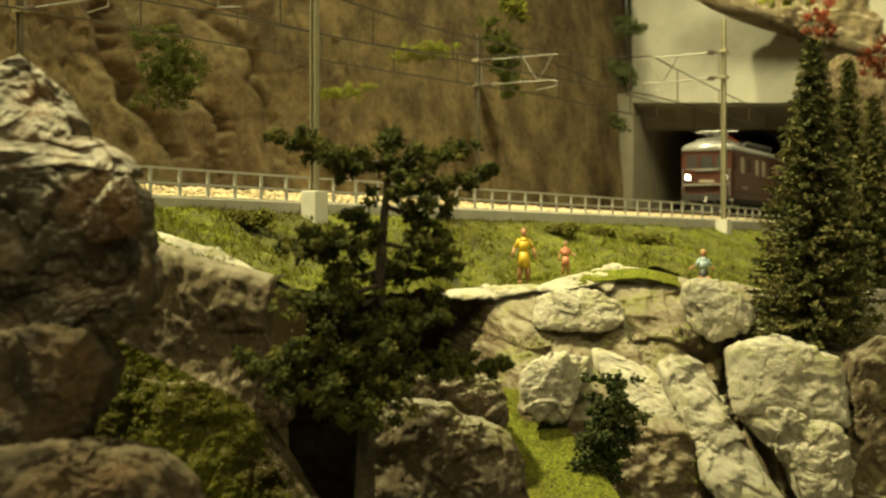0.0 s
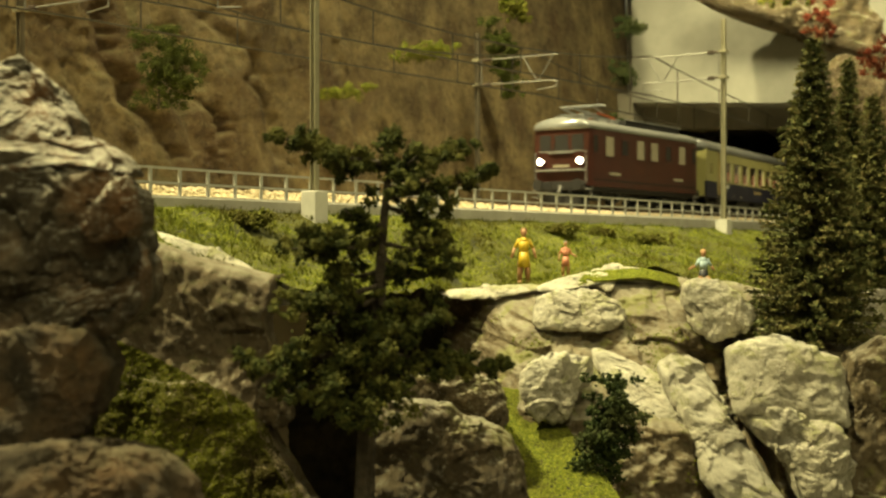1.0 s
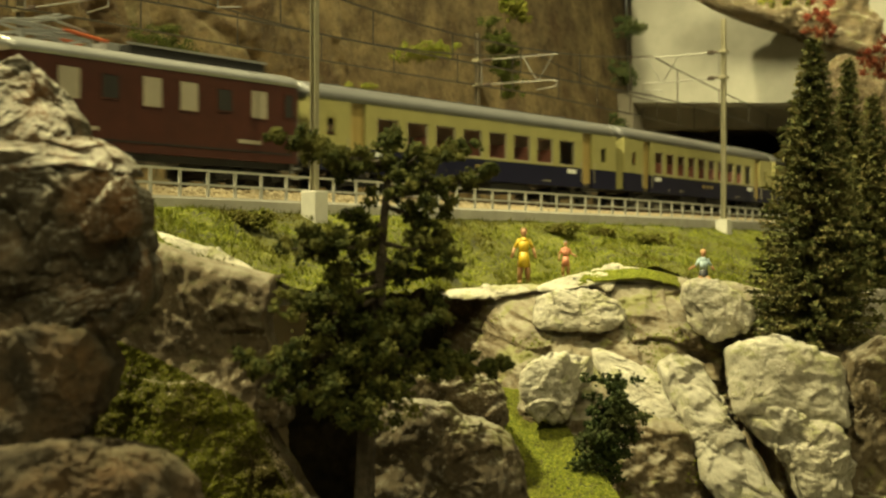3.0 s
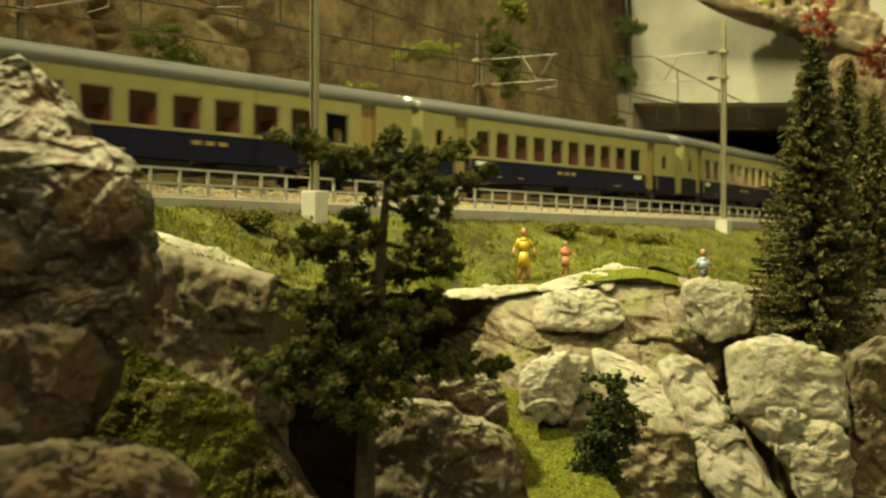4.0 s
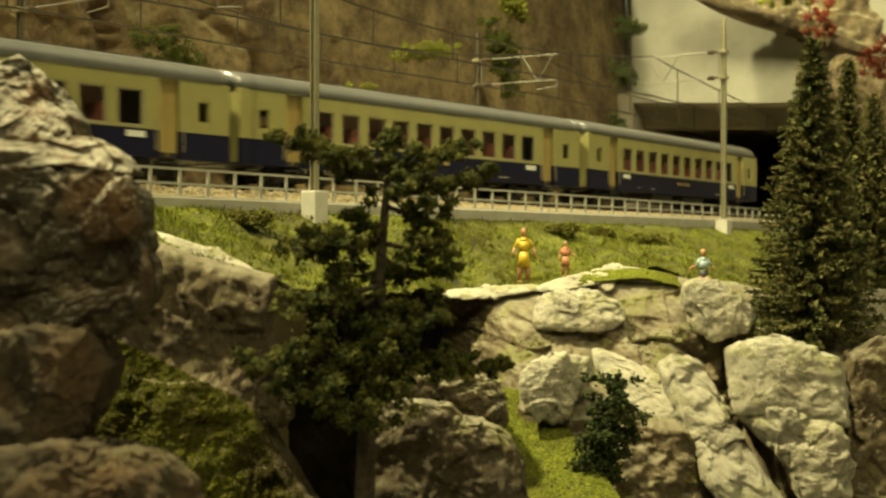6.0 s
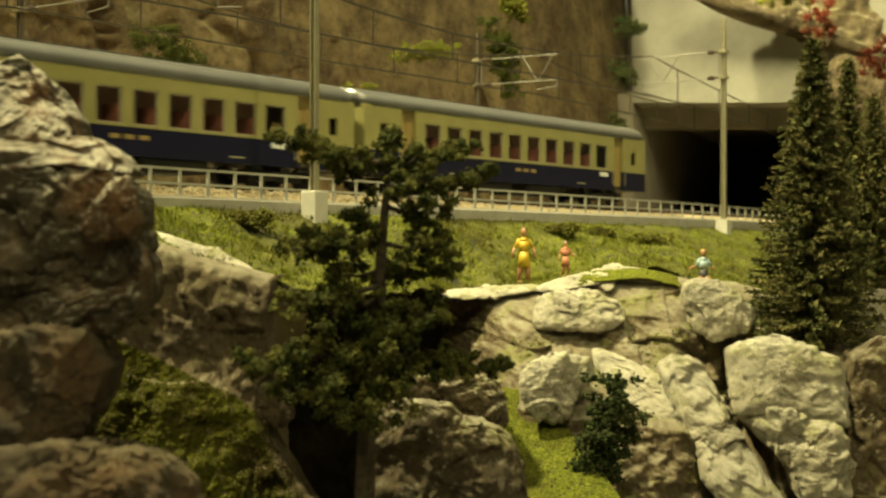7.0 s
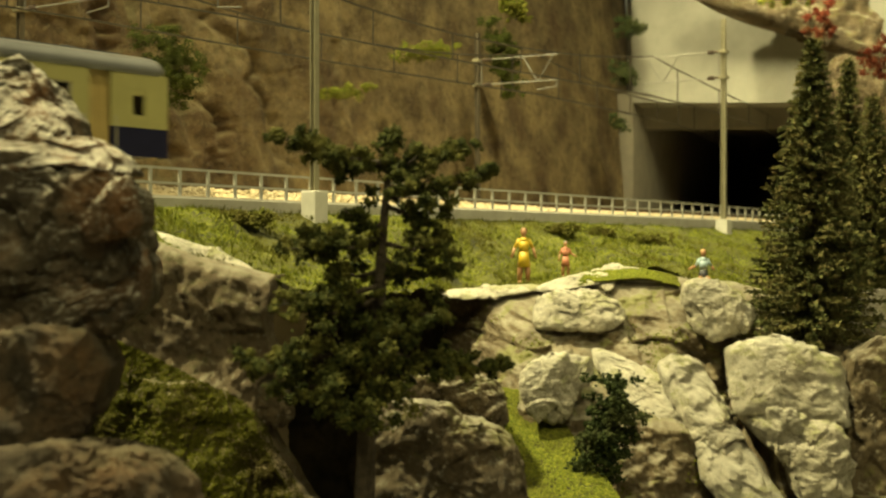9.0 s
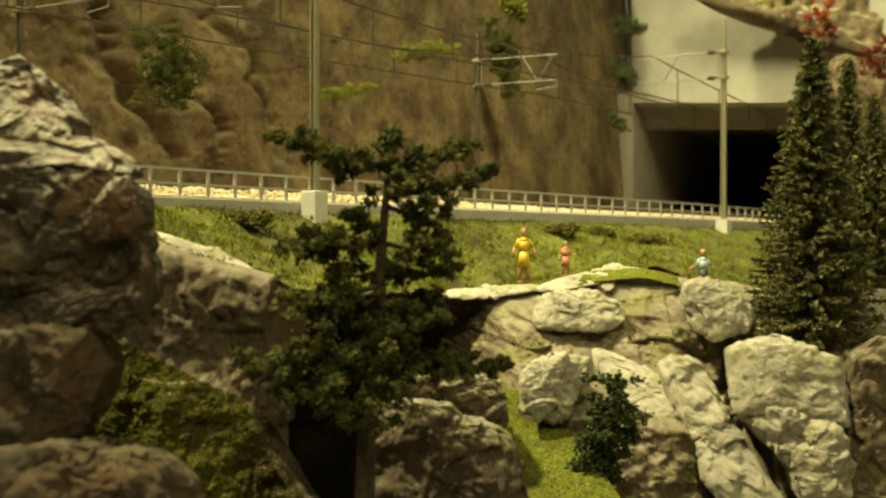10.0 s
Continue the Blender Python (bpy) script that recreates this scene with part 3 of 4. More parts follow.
def build_fir(x, y, z, tall, wide, seed, label, tips=1.0):
    tree = thing("fir_tree", label, "tree", at(x, y, z), "firs beside the portal")
    rng = np.random.RandomState(seed)
    bm = bmesh.new()
    limb(bm, [(0, 0, -1.5), (0, 0, tall * 0.5), (0, 0, tall)], 0.22, 0.03, 8)
    part("trunk", bm, BARK, tree)
    verts, faces, ends = [], [], []
    n = int(tall * 58)
    for i in range(n):
        t = i / n
        tier = round(t * tall / 0.30) * 0.30
        zz = 0.3 + (tall - 0.4) * (0.65 * t + 0.35 * tier / tall) + rng.uniform(-0.05, 0.05)
        r = wide * (1 - t) ** 0.9 * rng.uniform(0.62, 1.10) + 0.10
        a = i * 2.399 + rng.uniform(-0.4, 0.4)
        dx, dy = math.cos(a), math.sin(a)
        steps = max(3, int(r / 0.10))
        for k in range(steps):
            q = (k + 1) / steps
            c = np.array((dx * r * q, dy * r * q, zz - 0.28 * r * q + 0.20 * r * q * q))
            for side in range(6):
                b = rng.normal(size=3) * (1, 1, 0.6) + (dx * 0.7, dy * 0.7, 0.1)
                b = b / np.linalg.norm(b)
                ln = rng.uniform(0.10, 0.24)
                w = np.cross(b, rng.normal(size=3)) * 0.028
                j = len(verts)
                e = c + b * ln
                verts += [c - w, c + w, e + w * 0.5, e - w * 0.5]
                faces.append((j, j + 1, j + 2, j + 3))
            if q > 0.65 and rng.uniform() < 0.30 * tips:
                ends.append(c + rng.normal(size=3) * 0.05 + (dx * 0.06, dy * 0.06, 0.03))
    mesh_ob("needles", verts, faces, FIR, tree)
    v, f = flakes(ends, [0.08] * len(ends), 3, rng, 0.030)
    mesh_ob("dry_growth", v, f, TIPS, tree, label="tan dried tips of the branches")
    return tree


def build_bush(name, centre, size, seed, mat, label, n=60, per=24, leaf=0.06, category="bush"):
    ob = thing(name, label, category, at(*centre))
    rng = np.random.RandomState(seed)
    p = rng.normal(size=(n, 3))
    p = np.clip(p, -1.9, 1.9) * np.array(size) * 0.27
    p[:, 0] += 0.25 * size[0] * np.sin(p[:, 2] * 3.0 / size[2] + seed)
    v, f = flakes(p, [0.22 * min(1.0, max(size) / 1.5)] * n, per, rng, leaf)
    mesh_ob("leaves", v, f, mat, ob)
    bm = bmesh.new()
    limb(bm, [(0, 0, -size[2] * 0.55), (0.05, 0, 0)], 0.07, 0.03, 6)
    part("stem", bm, BARK, ob)
    return ob


build_track()
build_parapet()
build_railing()
build_mast(-18.3, -4.5, 5.2, 1, 2.25)
build_mast(17.2, -4.5, 5.2, 1, 1.83)
build_mast(12.50, 9.4, 5.6, -1, 1.6, footed=False)
build_mast(-21.00, 9.4, 5.6, -1, 1.6, footed=False)
build_wires(0.0, [-62, -18.3, 17.2, 62, 92], "dark overhead wires with droppers above the near track")
build_wires(5.2, [-66, -21.00, 12.50, 44, 78], "dark overhead wires with droppers above the far track")
build_cliff()
floor = part("floor", boxed(-500, 500, -400, 600, -112, -110), CONCRETE)
tagged(floor, "grey concrete hall floor under the layout", "floor", kind="structure")
side = part("layout_base", boxed(-270, -60, -20, 25, -110, -17), TUNNEL)
tagged(side, "plain grey base that carries the model landscape", "base", kind="structure")
base = part("layout_base", boxed(-175, 130, 25, 225, -110, -17), TUNNEL)
tagged(base, "plain grey base that carries the model landscape", "base", kind="structure")
build_portal()
BANK, _bank = build_bank()
build_lower_cliff()


# ---- rocks: outline across and up, depth of the front, its slope to the side and upward ----
crag("rock", [(3.12, -1.64), (4.27, -1.29), (5.7, -1.41), (6.61, -2.28), (6.29, -2.83), (4.86, -2.91), (3.97, -2.83), (3.16, -2.71)], 49.4, (0.15, 0.55), 3.0, 21, ROCK_PALE, "pale grey plaster boulder on the slope", 0.26)
crag("rock", [(8.14, -1.23), (9.12, -0.94), (9.94, -1.08), (10.59, -1.67), (11.12, -2.37), (10.59, -2.88), (9.22, -3.11), (8.44, -2.55)], 48.9, (0.45, 0.45), 3.2, 22, ROCK_PALE, "pale grey plaster boulder on the slope", 0.30)
crag("rock", [(9.36, -3.05), (9.97, -2.87), (11.24, -2.81), (12.34, -3.09), (13.18, -3.56), (13.31, -4.66), (13.22, -5.72), (11.79, -5.53), (9.97, -5.35), (9.31, -5.24), (9.2, -4.11)], 45.6, (0.12, 0.42), 3.6, 23, ROCK_PALE, "pale grey plaster boulder on the slope", 0.18)
crag("rock", [(9.43, -5.08), (11.59, -5.26), (12.93, -5.47), (13.2, -7.98), (11.23, -8.16), (10.96, -6.58), (10.06, -5.87)], 44.8, (-0.2, 0.25), 3.5, 24, ROCK_PALE, "tan broken rock under the large boulder", 0.40)
crag("rock", [(2.34, -4.41), (2.63, -3.51), (3.71, -3.3), (4.76, -3.51), (5.01, -4.02), (4.43, -4.6), (3.98, -5.35), (3.44, -5.57), (2.9, -5.28)], 45.0, (0.5, 0.35), 3.0, 25, ROCK_PALE, "pale grey plaster boulder on the slope", 0.30)
crag("rock", [(4.99, -3.25), (6.12, -3.59), (7.81, -4.49), (8.34, -5.5), (7.81, -5.99), (6.31, -5.43), (5.56, -4.64)], 46.9, (0.15, 1.1), 3.4, 26, ROCK_PALE, "pale sloping slab below the brown hollow", 0.26)
crag("rock", [(7.09, -3.53), (8.65, -3.62), (9.55, -5.34), (10.28, -6.97), (11.18, -8.23), (8.65, -8.23), (7.93, -5.88), (7.27, -4.62)], 45.6, (0.35, 0.75), 3.4, 27, ROCK_PALE, "long pale rib of rock running down the slope", 0.26)
crag("rock", [(-1.84, -4.54), (-1.28, -3.96), (-0.52, -4.08), (0.7, -4.59), (1.28, -4.7), (1.99, -5.05), (2.2, -5.89), (2.23, -7.42), (-2.2, -7.42), (-2.02, -5.43)], 38.2, (0.05, 0.2), 3.4, 28, ROCK_BROWN, "brown boulder with a white chipped top", 0.34)
crag("rock", [(-1.58, -4.12), (0.27, -3.45), (1.61, -3.75), (2.03, -4.29), (1.75, -5.5), (0.27, -5.8), (-1.41, -5.3)], 42.0, (0.1, 0.2), 3.0, 29, ROCK_BROWN, "dark brown rock in the gully", 0.40)
crag("rock", [(14.45, -1.92), (15.05, -1.47), (16.46, -1.35), (16.67, -3.53), (15.05, -3.94), (14.45, -3.13)], 50.4, (0.1, 0.4), 3.0, 30, ROCK_PALE, "pale rock half hidden behind the fir", 0.35)
crag("rock", [(13.22, -3.58), (14.23, -2.84), (15.69, -2.84), (15.69, -8.34), (12.58, -8.34), (13.13, -6.14)], 45.8, (0.25, 0.15), 4.0, 31, ROCK_FACE, "earth brown rock at the foot of the slope", 0.40)
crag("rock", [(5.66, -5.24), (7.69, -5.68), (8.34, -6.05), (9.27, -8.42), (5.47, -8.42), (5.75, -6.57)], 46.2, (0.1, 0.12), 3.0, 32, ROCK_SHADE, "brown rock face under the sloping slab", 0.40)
crag("rock", [(-0.29, -1.43), (1.57, -1.35), (3.54, -1.18), (3.75, -1.47), (1.99, -1.72), (-0.29, -1.76)], 51.7, (0.0, 1.6), 2.2, 55, ROCK_PALE, "thin pale edge of the grassy ledge", 0.16)
crag("rock", [(3.25, -1.31), (5.33, -0.77), (7.41, -0.61), (8.76, -0.94), (8.97, -1.27), (6.99, -1.02), (5.12, -1.31), (3.66, -1.56)], 52.0, (0.0, 1.8), 2.4, 56, ROCK_PALE, "mossy pale hump on the edge of the ledge", 0.30)
crag("rock", [(16.83, 19.4), (17.37, 17.18), (19.83, 16.33), (22.9, 15.48), (25.44, 14.56), (27.52, 13.56), (30.13, 12.79), (33.28, 11.72), (33.28, 19.4)], 96.0, (0.1, 0.4), 4.0, 57, ROCK_BROWN, "grey broken rock on top of the tunnel portal", 0.90)
crag("rock", [(25.08, 13.0), (29.4, 12.79), (30.84, 0.9), (26.52, 0.9), (24.93, 7.38), (25.29, 10.63)], 90.0, (-0.2, 0.1), 5.0, 58, ROCK_SHADE, "shaded brown rock beside the portal", 0.70)
crag("rock", [(-10.0, 3.97), (-9.05, 4.09), (-8.67, 3.87), (-8.37, 3.35), (-7.84, 2.81), (-7.7, 2.38), (-8.58, 2.17), (-10.0, 2.17)], 29.6, (0.1, 0.75), 3.0, 41, ROCK_LEFT, "rough grey rock, its lit and dusted top painted pale", 0.40)
crag("rock", [(-9.58, 2.21), (-8.22, 2.23), (-7.54, 2.33), (-6.68, 2.12), (-6.26, 1.67), (-6.38, 1.44), (-6.97, 1.67), (-7.65, 1.71), (-8.44, 1.55), (-9.58, 1.6)], 28.4, (0.15, 1.1), 3.2, 52, ROCK_LEFT, "cap of the overhanging grey rock, painted pale for light and dust", 0.26)
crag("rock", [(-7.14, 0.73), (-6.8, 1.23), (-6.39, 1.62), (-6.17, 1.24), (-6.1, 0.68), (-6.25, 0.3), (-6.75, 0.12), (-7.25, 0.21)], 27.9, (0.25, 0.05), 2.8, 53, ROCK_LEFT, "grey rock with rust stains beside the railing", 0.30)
crag("rock", [(-9.53, 2.0), (-7.83, 2.0), (-6.88, 1.86), (-6.53, 1.5), (-6.39, 0.96), (-6.3, 0.17), (-6.65, -0.62), (-8.17, -1.07), (-9.53, -1.07)], 28.2, (0.1, -0.05), 5.0, 42, ROCK_LEFT, "grey rock with rust stains, its lit top painted pale", 0.40)
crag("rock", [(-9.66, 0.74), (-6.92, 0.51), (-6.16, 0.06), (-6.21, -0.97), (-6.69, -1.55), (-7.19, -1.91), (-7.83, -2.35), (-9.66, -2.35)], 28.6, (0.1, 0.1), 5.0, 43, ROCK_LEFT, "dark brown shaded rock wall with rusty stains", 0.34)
crag("rock", [(-9.19, -1.75), (-7.88, -1.49), (-7.01, -1.56), (-6.66, -2.12), (-6.71, -2.78), (-6.88, -3.49), (-7.77, -3.87), (-9.19, -3.92)], 27.2, (0.15, 0.22), 3.6, 44, ROCK_LEFT_SHADED, "grey-brown rock with a rounded shoulder, shade painted into its colour", 0.28)
crag("rock", [(-8.92, -3.75), (-7.44, -3.6), (-6.49, -3.67), (-5.54, -3.82), (-4.78, -4.15), (-4.35, -5.13), (-8.92, -5.13)], 26.4, (0.1, 0.35), 2.0, 45, ROCK_LEFT_SHADED, "brown rock at the foot of the mossy slope, painted darker for shade", 0.30)
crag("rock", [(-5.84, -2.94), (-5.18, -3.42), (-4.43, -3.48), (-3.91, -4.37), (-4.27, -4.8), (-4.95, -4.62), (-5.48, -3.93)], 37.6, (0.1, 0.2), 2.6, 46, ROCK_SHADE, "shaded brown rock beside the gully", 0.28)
crag("rock", [(-8.44, 0.65), (-7.18, 0.24), (-6.07, -0.14), (-5.15, -0.55), (-5.03, -0.87), (-5.44, -1.03), (-6.31, -0.59), (-7.42, -0.08), (-8.36, 0.33)], 39.5, (0, 0.9), 2.2, 54, ROCK_PALE, "pale chipped lip along the top of the rock shelf", 0.30)


def slope_point(u, v):
    """The lower grass slope between the boulders."""
    a = np.array((1.24, 47.00, -4.42)) * (1 - v) + np.array((1.54, 40.00, -8.08)) * v
    b = np.array((3.31, 47.00, -4.79)) * (1 - v) + np.array((5.86, 40.00, -8.08)) * v
    p = a * (1 - u) + b * u
    p[2] += 0.15 * fbm(p * 0.6, 3)
    return tuple(p)


surface("grass_slope", 40, 50, slope_point, GRASS_SOIL, "steep slope of yellow-green static grass", "grass slope")
scatter("grass_flock", BANK, 75000, (0.05, 0.9), (0, 1), GRASS, "green and yellow flock on the bank", 4, lambda x, y, z: fbm((x * 0.8, y * 0.6, 1.0), 3) > -0.45, 0.036, "grass")
blades("grass_blades", BANK, 42000, (0.08, 0.9), (0, 1), GRASS, "short standing tufts of static grass on the bank", 0.20, 8, lambda p: fbm((p[0] * 0.9, p[1] * 0.7, 9.0), 3) > -0.05)
scatter("grass_flock", slope_point, 16000, (0, 1), (0, 1), GRASS, "clumps of yellow-green flock on the steep slope", 5, lambda x, y, z: True, 0.035, "grass")
scatter("moss", moss_point, 130000, (0.30, 0.86), (0.2, 1.0), MOSS, "olive moss on the shaded slope", 3, lambda x, y, z: z < float(np.interp(x, [-12, -9.2, -5.5, -4.5], [-1.6, -2.0, -3.8, -4.6])) and fbm((x * 0.35, y * 0.2, z * 0.35), 3) > -0.7, 0.027)
scatter("moss", face_point, 14000, (0.28, 0.9), (0.02, 0.75), GRASS, "yellow-green moss in the joints of the rock face", 6, lambda x, y, z: fbm((x * 0.5, y * 0.4, z * 0.5), 3) > 0.40, 0.035)


def hump_point(u, v):
    x = 5.0 + 3.7 * u
    top = float(np.interp(x, [4.2, 5.3, 7.4, 8.8], [-1.22, -0.77, -0.62, -0.95]))
    return x, 52.7 - 0.9 * v, top - 0.34 * v


scatter("grass_flock", hump_point, 3200, (0, 1), (0, 1), GRASS, "thin yellow-green flock on the hump of the ledge", 11, lambda x, y, z: fbm((x * 1.1, y * 1.1, z * 2.0), 3) > -0.25, 0.042, "grass")


def ballast_point(u, v):
    s = -48 + u * 108
    x, y, _ = on_line(s, -2.85 + v * 1.7)
    heap = 0.14 + 0.22 * (1 - smooth(-14, 12, s))
    return x, y, 1.92 + heap * math.sin(min(1.0, v * 1.3) * math.pi * 0.55) + 0.08 * noise.noise(Vector((s * 0.8, v * 2, 0)))


scatter("ballast_stones", ballast_point, 9000, (0, 1), (0, 1), BALLAST, "heap of cream ballast stones beside the track", 7, lambda x, y, z: True, 0.085, "ballast")

# ---- plants ----
build_pine()
build_fir(13.12, 50.00, -3.30, 10.9, 2.7, 3, "tall dark fir with light dry tips beside the boulders")
build_fir(17.66, 58.00, -1.74, 8.2, 1.7, 4, "slim dark fir behind the tall one")
build_fir(17.23, 60.00, -1.80, 10.0, 1.5, 6, "slim dark fir behind the tall one")
build_bush("bush", (4.88, 43.00, -5.42), (1.5, 1.4, 3.0), 7, BUSH, "dark green bush clinging to the rocks", n=150, leaf=0.045)


build_bush("bush", (-12.90, 64.00, 8.32), (2.6, 1.2, 3.4), 8, IVY, "dark green bush growing on the cliff", n=200, per=40, leaf=0.032)
build_bush("ivy", (3.54, 86.00, 11.87), (1.8, 1.0, 4.6), 9, IVY, "hanging green ivy on the cliff", n=140, per=36, leaf=0.04, category="ivy")
build_bush("ivy", (4.51, 88.00, 15.24), (1.5, 0.8, 1.6), 10, GRASS, "bright green ivy on the cliff", n=60, per=16, category="ivy")
build_bush("moss_patch", (-5.21, 77.00, 8.69), (2.2, 0.5, 0.7), 12, GRASS, "green moss patch on the cliff", n=40, per=50, leaf=0.03, category="moss")
build_bush("moss_patch", (-1.26, 81.00, 11.44), (3.4, 0.6, 1.0), 13, GRASS, "green moss patch on the cliff", n=60, per=50, leaf=0.03, category="moss")
build_bush("dark_plant", (12.79, 99.00, 15.72), (2.0, 1.0, 1.2), 14, BUSH, "dark dry plant on the portal edge", n=46, per=16, category="plant")
build_bush("dark_plant", (12.36, 99.00, 12.55), (1.6, 1.0, 1.5), 15, BUSH, "dark dry plant on the portal edge", n=46, per=16, category="plant")
build_bush("dark_plant", (12.23, 98.00, 8.90), (1.0, 0.8, 1.3), 16, BUSH, "dark dry plant on the portal edge", n=20, per=16, category="plant")
build_bush("red_bush", (22.88, 84.00, 13.61), (1.6, 1.2, 2.4), 17, RED, "red-leaved bush above the portal", n=30, per=20)
build_bush("red_bush", (24.67, 80.00, 11.04), (1.6, 1.2, 2.2), 18, RED, "red-leaved bush above the portal", n=30, per=20)
build_bush("green_shrub", (21.68, 88.00, 15.95), (3.5, 1.2, 1.2), 19, GRASS, "green shrub on top of the portal rocks", n=40, per=20)


for bx, by, bw in ((9.96, 68.00, 2.6), (7.40, 67.00, 2.0), (4.97, 65.00, 1.6), (-6.99, 48.00, 1.6)):
    build_bush("low_shrub", (bx, by, bank_z(bx, by) + 0.05), (bw, 1.2, 0.5), 60 + int(bw * 10), SHRUB, "low olive shrub on the grass bank", n=70, per=24, leaf=0.04)

# ---- dolls on the ledge: one plain mesh each ----
def build_doll(x, y, tall, mats, label, seated=False, arms=((-0.30, 0.42), (0.30, 0.42)), turn=0.0):
    k = tall / 2.0
    z = bank_z(x, y)
    bm = bmesh.new()

    def ball(c, r, sz=(1, 1, 1), mi=0):
        old = set(bm.faces)
        bmesh.ops.create_icosphere(bm, subdivisions=3, radius=r * k, matrix=Matrix.Translation(Vector(c) * k) @ Matrix.Diagonal((*sz, 1)))
        for f in set(bm.faces) - old:
            f.material_index = mi

    def rod(a, b, r, r2, mi):
        old = set(bm.faces)
        tube(bm, Vector(a) * k, Vector(b) * k, r * k, r2 * k, 12)
        for f in set(bm.faces) - old:
            f.material_index = mi

    low = -0.62 if seated else 0.0
    ball((0, 0, 1.84 + low), 0.125, (0.9, 1, 1.2), 0)
    ball((0, 0.035, 1.89 + low), 0.13, (0.95, 1, 0.95), 1)
    rod((0, 0, 1.60 + low), (0, 0, 1.76 + low), 0.075, 0.06, 0)
    rod((0, 0, 1.50 + low), (0, 0, 1.66 + low), 0.21, 0.09, 2)
    rod((0, 0, 1.12 + low), (0, 0, 1.51 + low), 0.165, 0.21, 2)
    rod((0, 0, 0.58 + low), (0, 0, 1.14 + low), 0.245, 0.165, 3)
    for (ax, az), sx in zip(arms, (-1, 1)):
        rod((sx * 0.15, 0, 1.59 + low), (sx * 0.33, -0.02, 1.27 + low), 0.075, 0.062, 2)
        rod((sx * 0.33, -0.02, 1.29 + low), (sx * 0.33 + ax, -0.06, 1.27 + low - az), 0.055, 0.045, 0)
    for sx in (-0.12, 0.12):
        if seated:
            rod((sx, 0, 0.16), (sx * 1.4, -0.5, 0.1), 0.12, 0.09, 0)
        else:
            rod((sx, 0, 0.75), (sx * 1.3, 0.02, 0.05), 0.12, 0.075, 4)
            ball((sx * 1.3, -0.05, 0.04), 0.09, (0.9, 1.5, 0.6), 4)
    ob = part("doll", bm, mats[0], None, smooth=True)
    for m in mats[1:]:
        ob.data.materials.append(m)
    ob.matrix_basis = at(x, y, z - 0.02, turn)
    return tagged(ob, label, "doll")


SKIN = plain("painted_skin", (0.50, 0.26, 0.13), 0.5)
HAIR = plain("brown_hair_paint", (0.20, 0.09, 0.035), 0.6)
HAIR_GREY = plain("grey_hair_paint", (0.16, 0.16, 0.16), 0.6)
HAIR_FAIR = plain("fair_hair_paint", (0.45, 0.28, 0.10), 0.6)
YELLOW = plain("yellow_dress_paint", (0.62, 0.42, 0.02), 0.45)
PINK = plain("pink_paint", (0.62, 0.24, 0.13), 0.5)
SKYBLUE = plain("light_blue_shirt_paint", (0.42, 0.55, 0.60), 0.5)
NAVY = plain("dark_shorts_paint", (0.02, 0.022, 0.03), 0.5)
build_doll(3.15, 55.00, 2.15, (SKIN, HAIR, YELLOW, YELLOW, SKIN), "small plastic doll in a yellow dress on the ledge", arms=((-0.12, 0.35), (0.10, 0.36)))
build_doll(4.82, 55.50, 1.4, (SKIN, HAIR_GREY, PINK, PINK, SKIN), "small pink plastic doll on the ledge", arms=((-0.05, 0.4), (0.3, 0.15)))
build_doll(10.42, 56.50, 1.9, (SKIN, HAIR_FAIR, SKYBLUE, NAVY, SKIN), "small seated doll in a light blue shirt", seated=True, arms=((-0.3, 0.12), (0.12, 0.15)))


# ---- the train ----
BROWN_PAINT = plain("brown_loco_paint", (0.060, 0.016, 0.009), 0.4, 0, 0.15, 150)
SILVER = plain("silver_roof_paint", (0.30, 0.30, 0.285), 0.28, 0.3, 0.08, 150)
CREAM = plain("cream_coach_paint", (0.32, 0.295, 0.115), 0.4, 0, 0.06, 100)
BLUE = plain("dark_blue_coach_paint", (0.009, 0.009, 0.030), 0.5, 0, 0.10, 100)
ROOF = plain("grey_coach_roof", (0.15, 0.15, 0.145), 0.28, 0.1, 0.06, 100)
DOOR = plain("ochre_door", (0.34, 0.25, 0.085), 0.4, 0, 0.08, 150)
UNDER = plain("black_underframe", (0.02, 0.018, 0.016), 0.6, 0, 0.2, 200)
SHADE = plain("pale_window_blind", (0.34, 0.30, 0.22), 0.4, 0, 0.06, 150)
SEAT = plain("red_brown_seat", (0.38, 0.14, 0.085), 0.7, 0, 0.2, 150)
PANEL = plain("brown_inner_panel", (0.50, 0.30, 0.18), 0.6, 0, 0.1, 150)
TRIM = plain("grey_window_trim", (0.36, 0.33, 0.22), 0.4, 0, 0.06, 150)
WHITE = plain("white_sign", (0.75, 0.75, 0.70), 0.5, 0, 0.04, 150)
for _m in (BLUE, CREAM):
    _m.node_tree.nodes["Principled BSDF"].inputs["Specular IOR Level"].default_value = 0.2
GLASS, _t, _b = material("window_glass", 0.05)
_b.inputs["Transmission Weight"].default_value = 1.0
_b.inputs["IOR"].default_value = 1.12
LAMP, _t, _b = material("headlight", 0.3)
_b.inputs["Emission Color"].default_value = (1.0, 0.85, 0.6, 1)
_b.inputs["Emission Strength"].default_value = 14.0


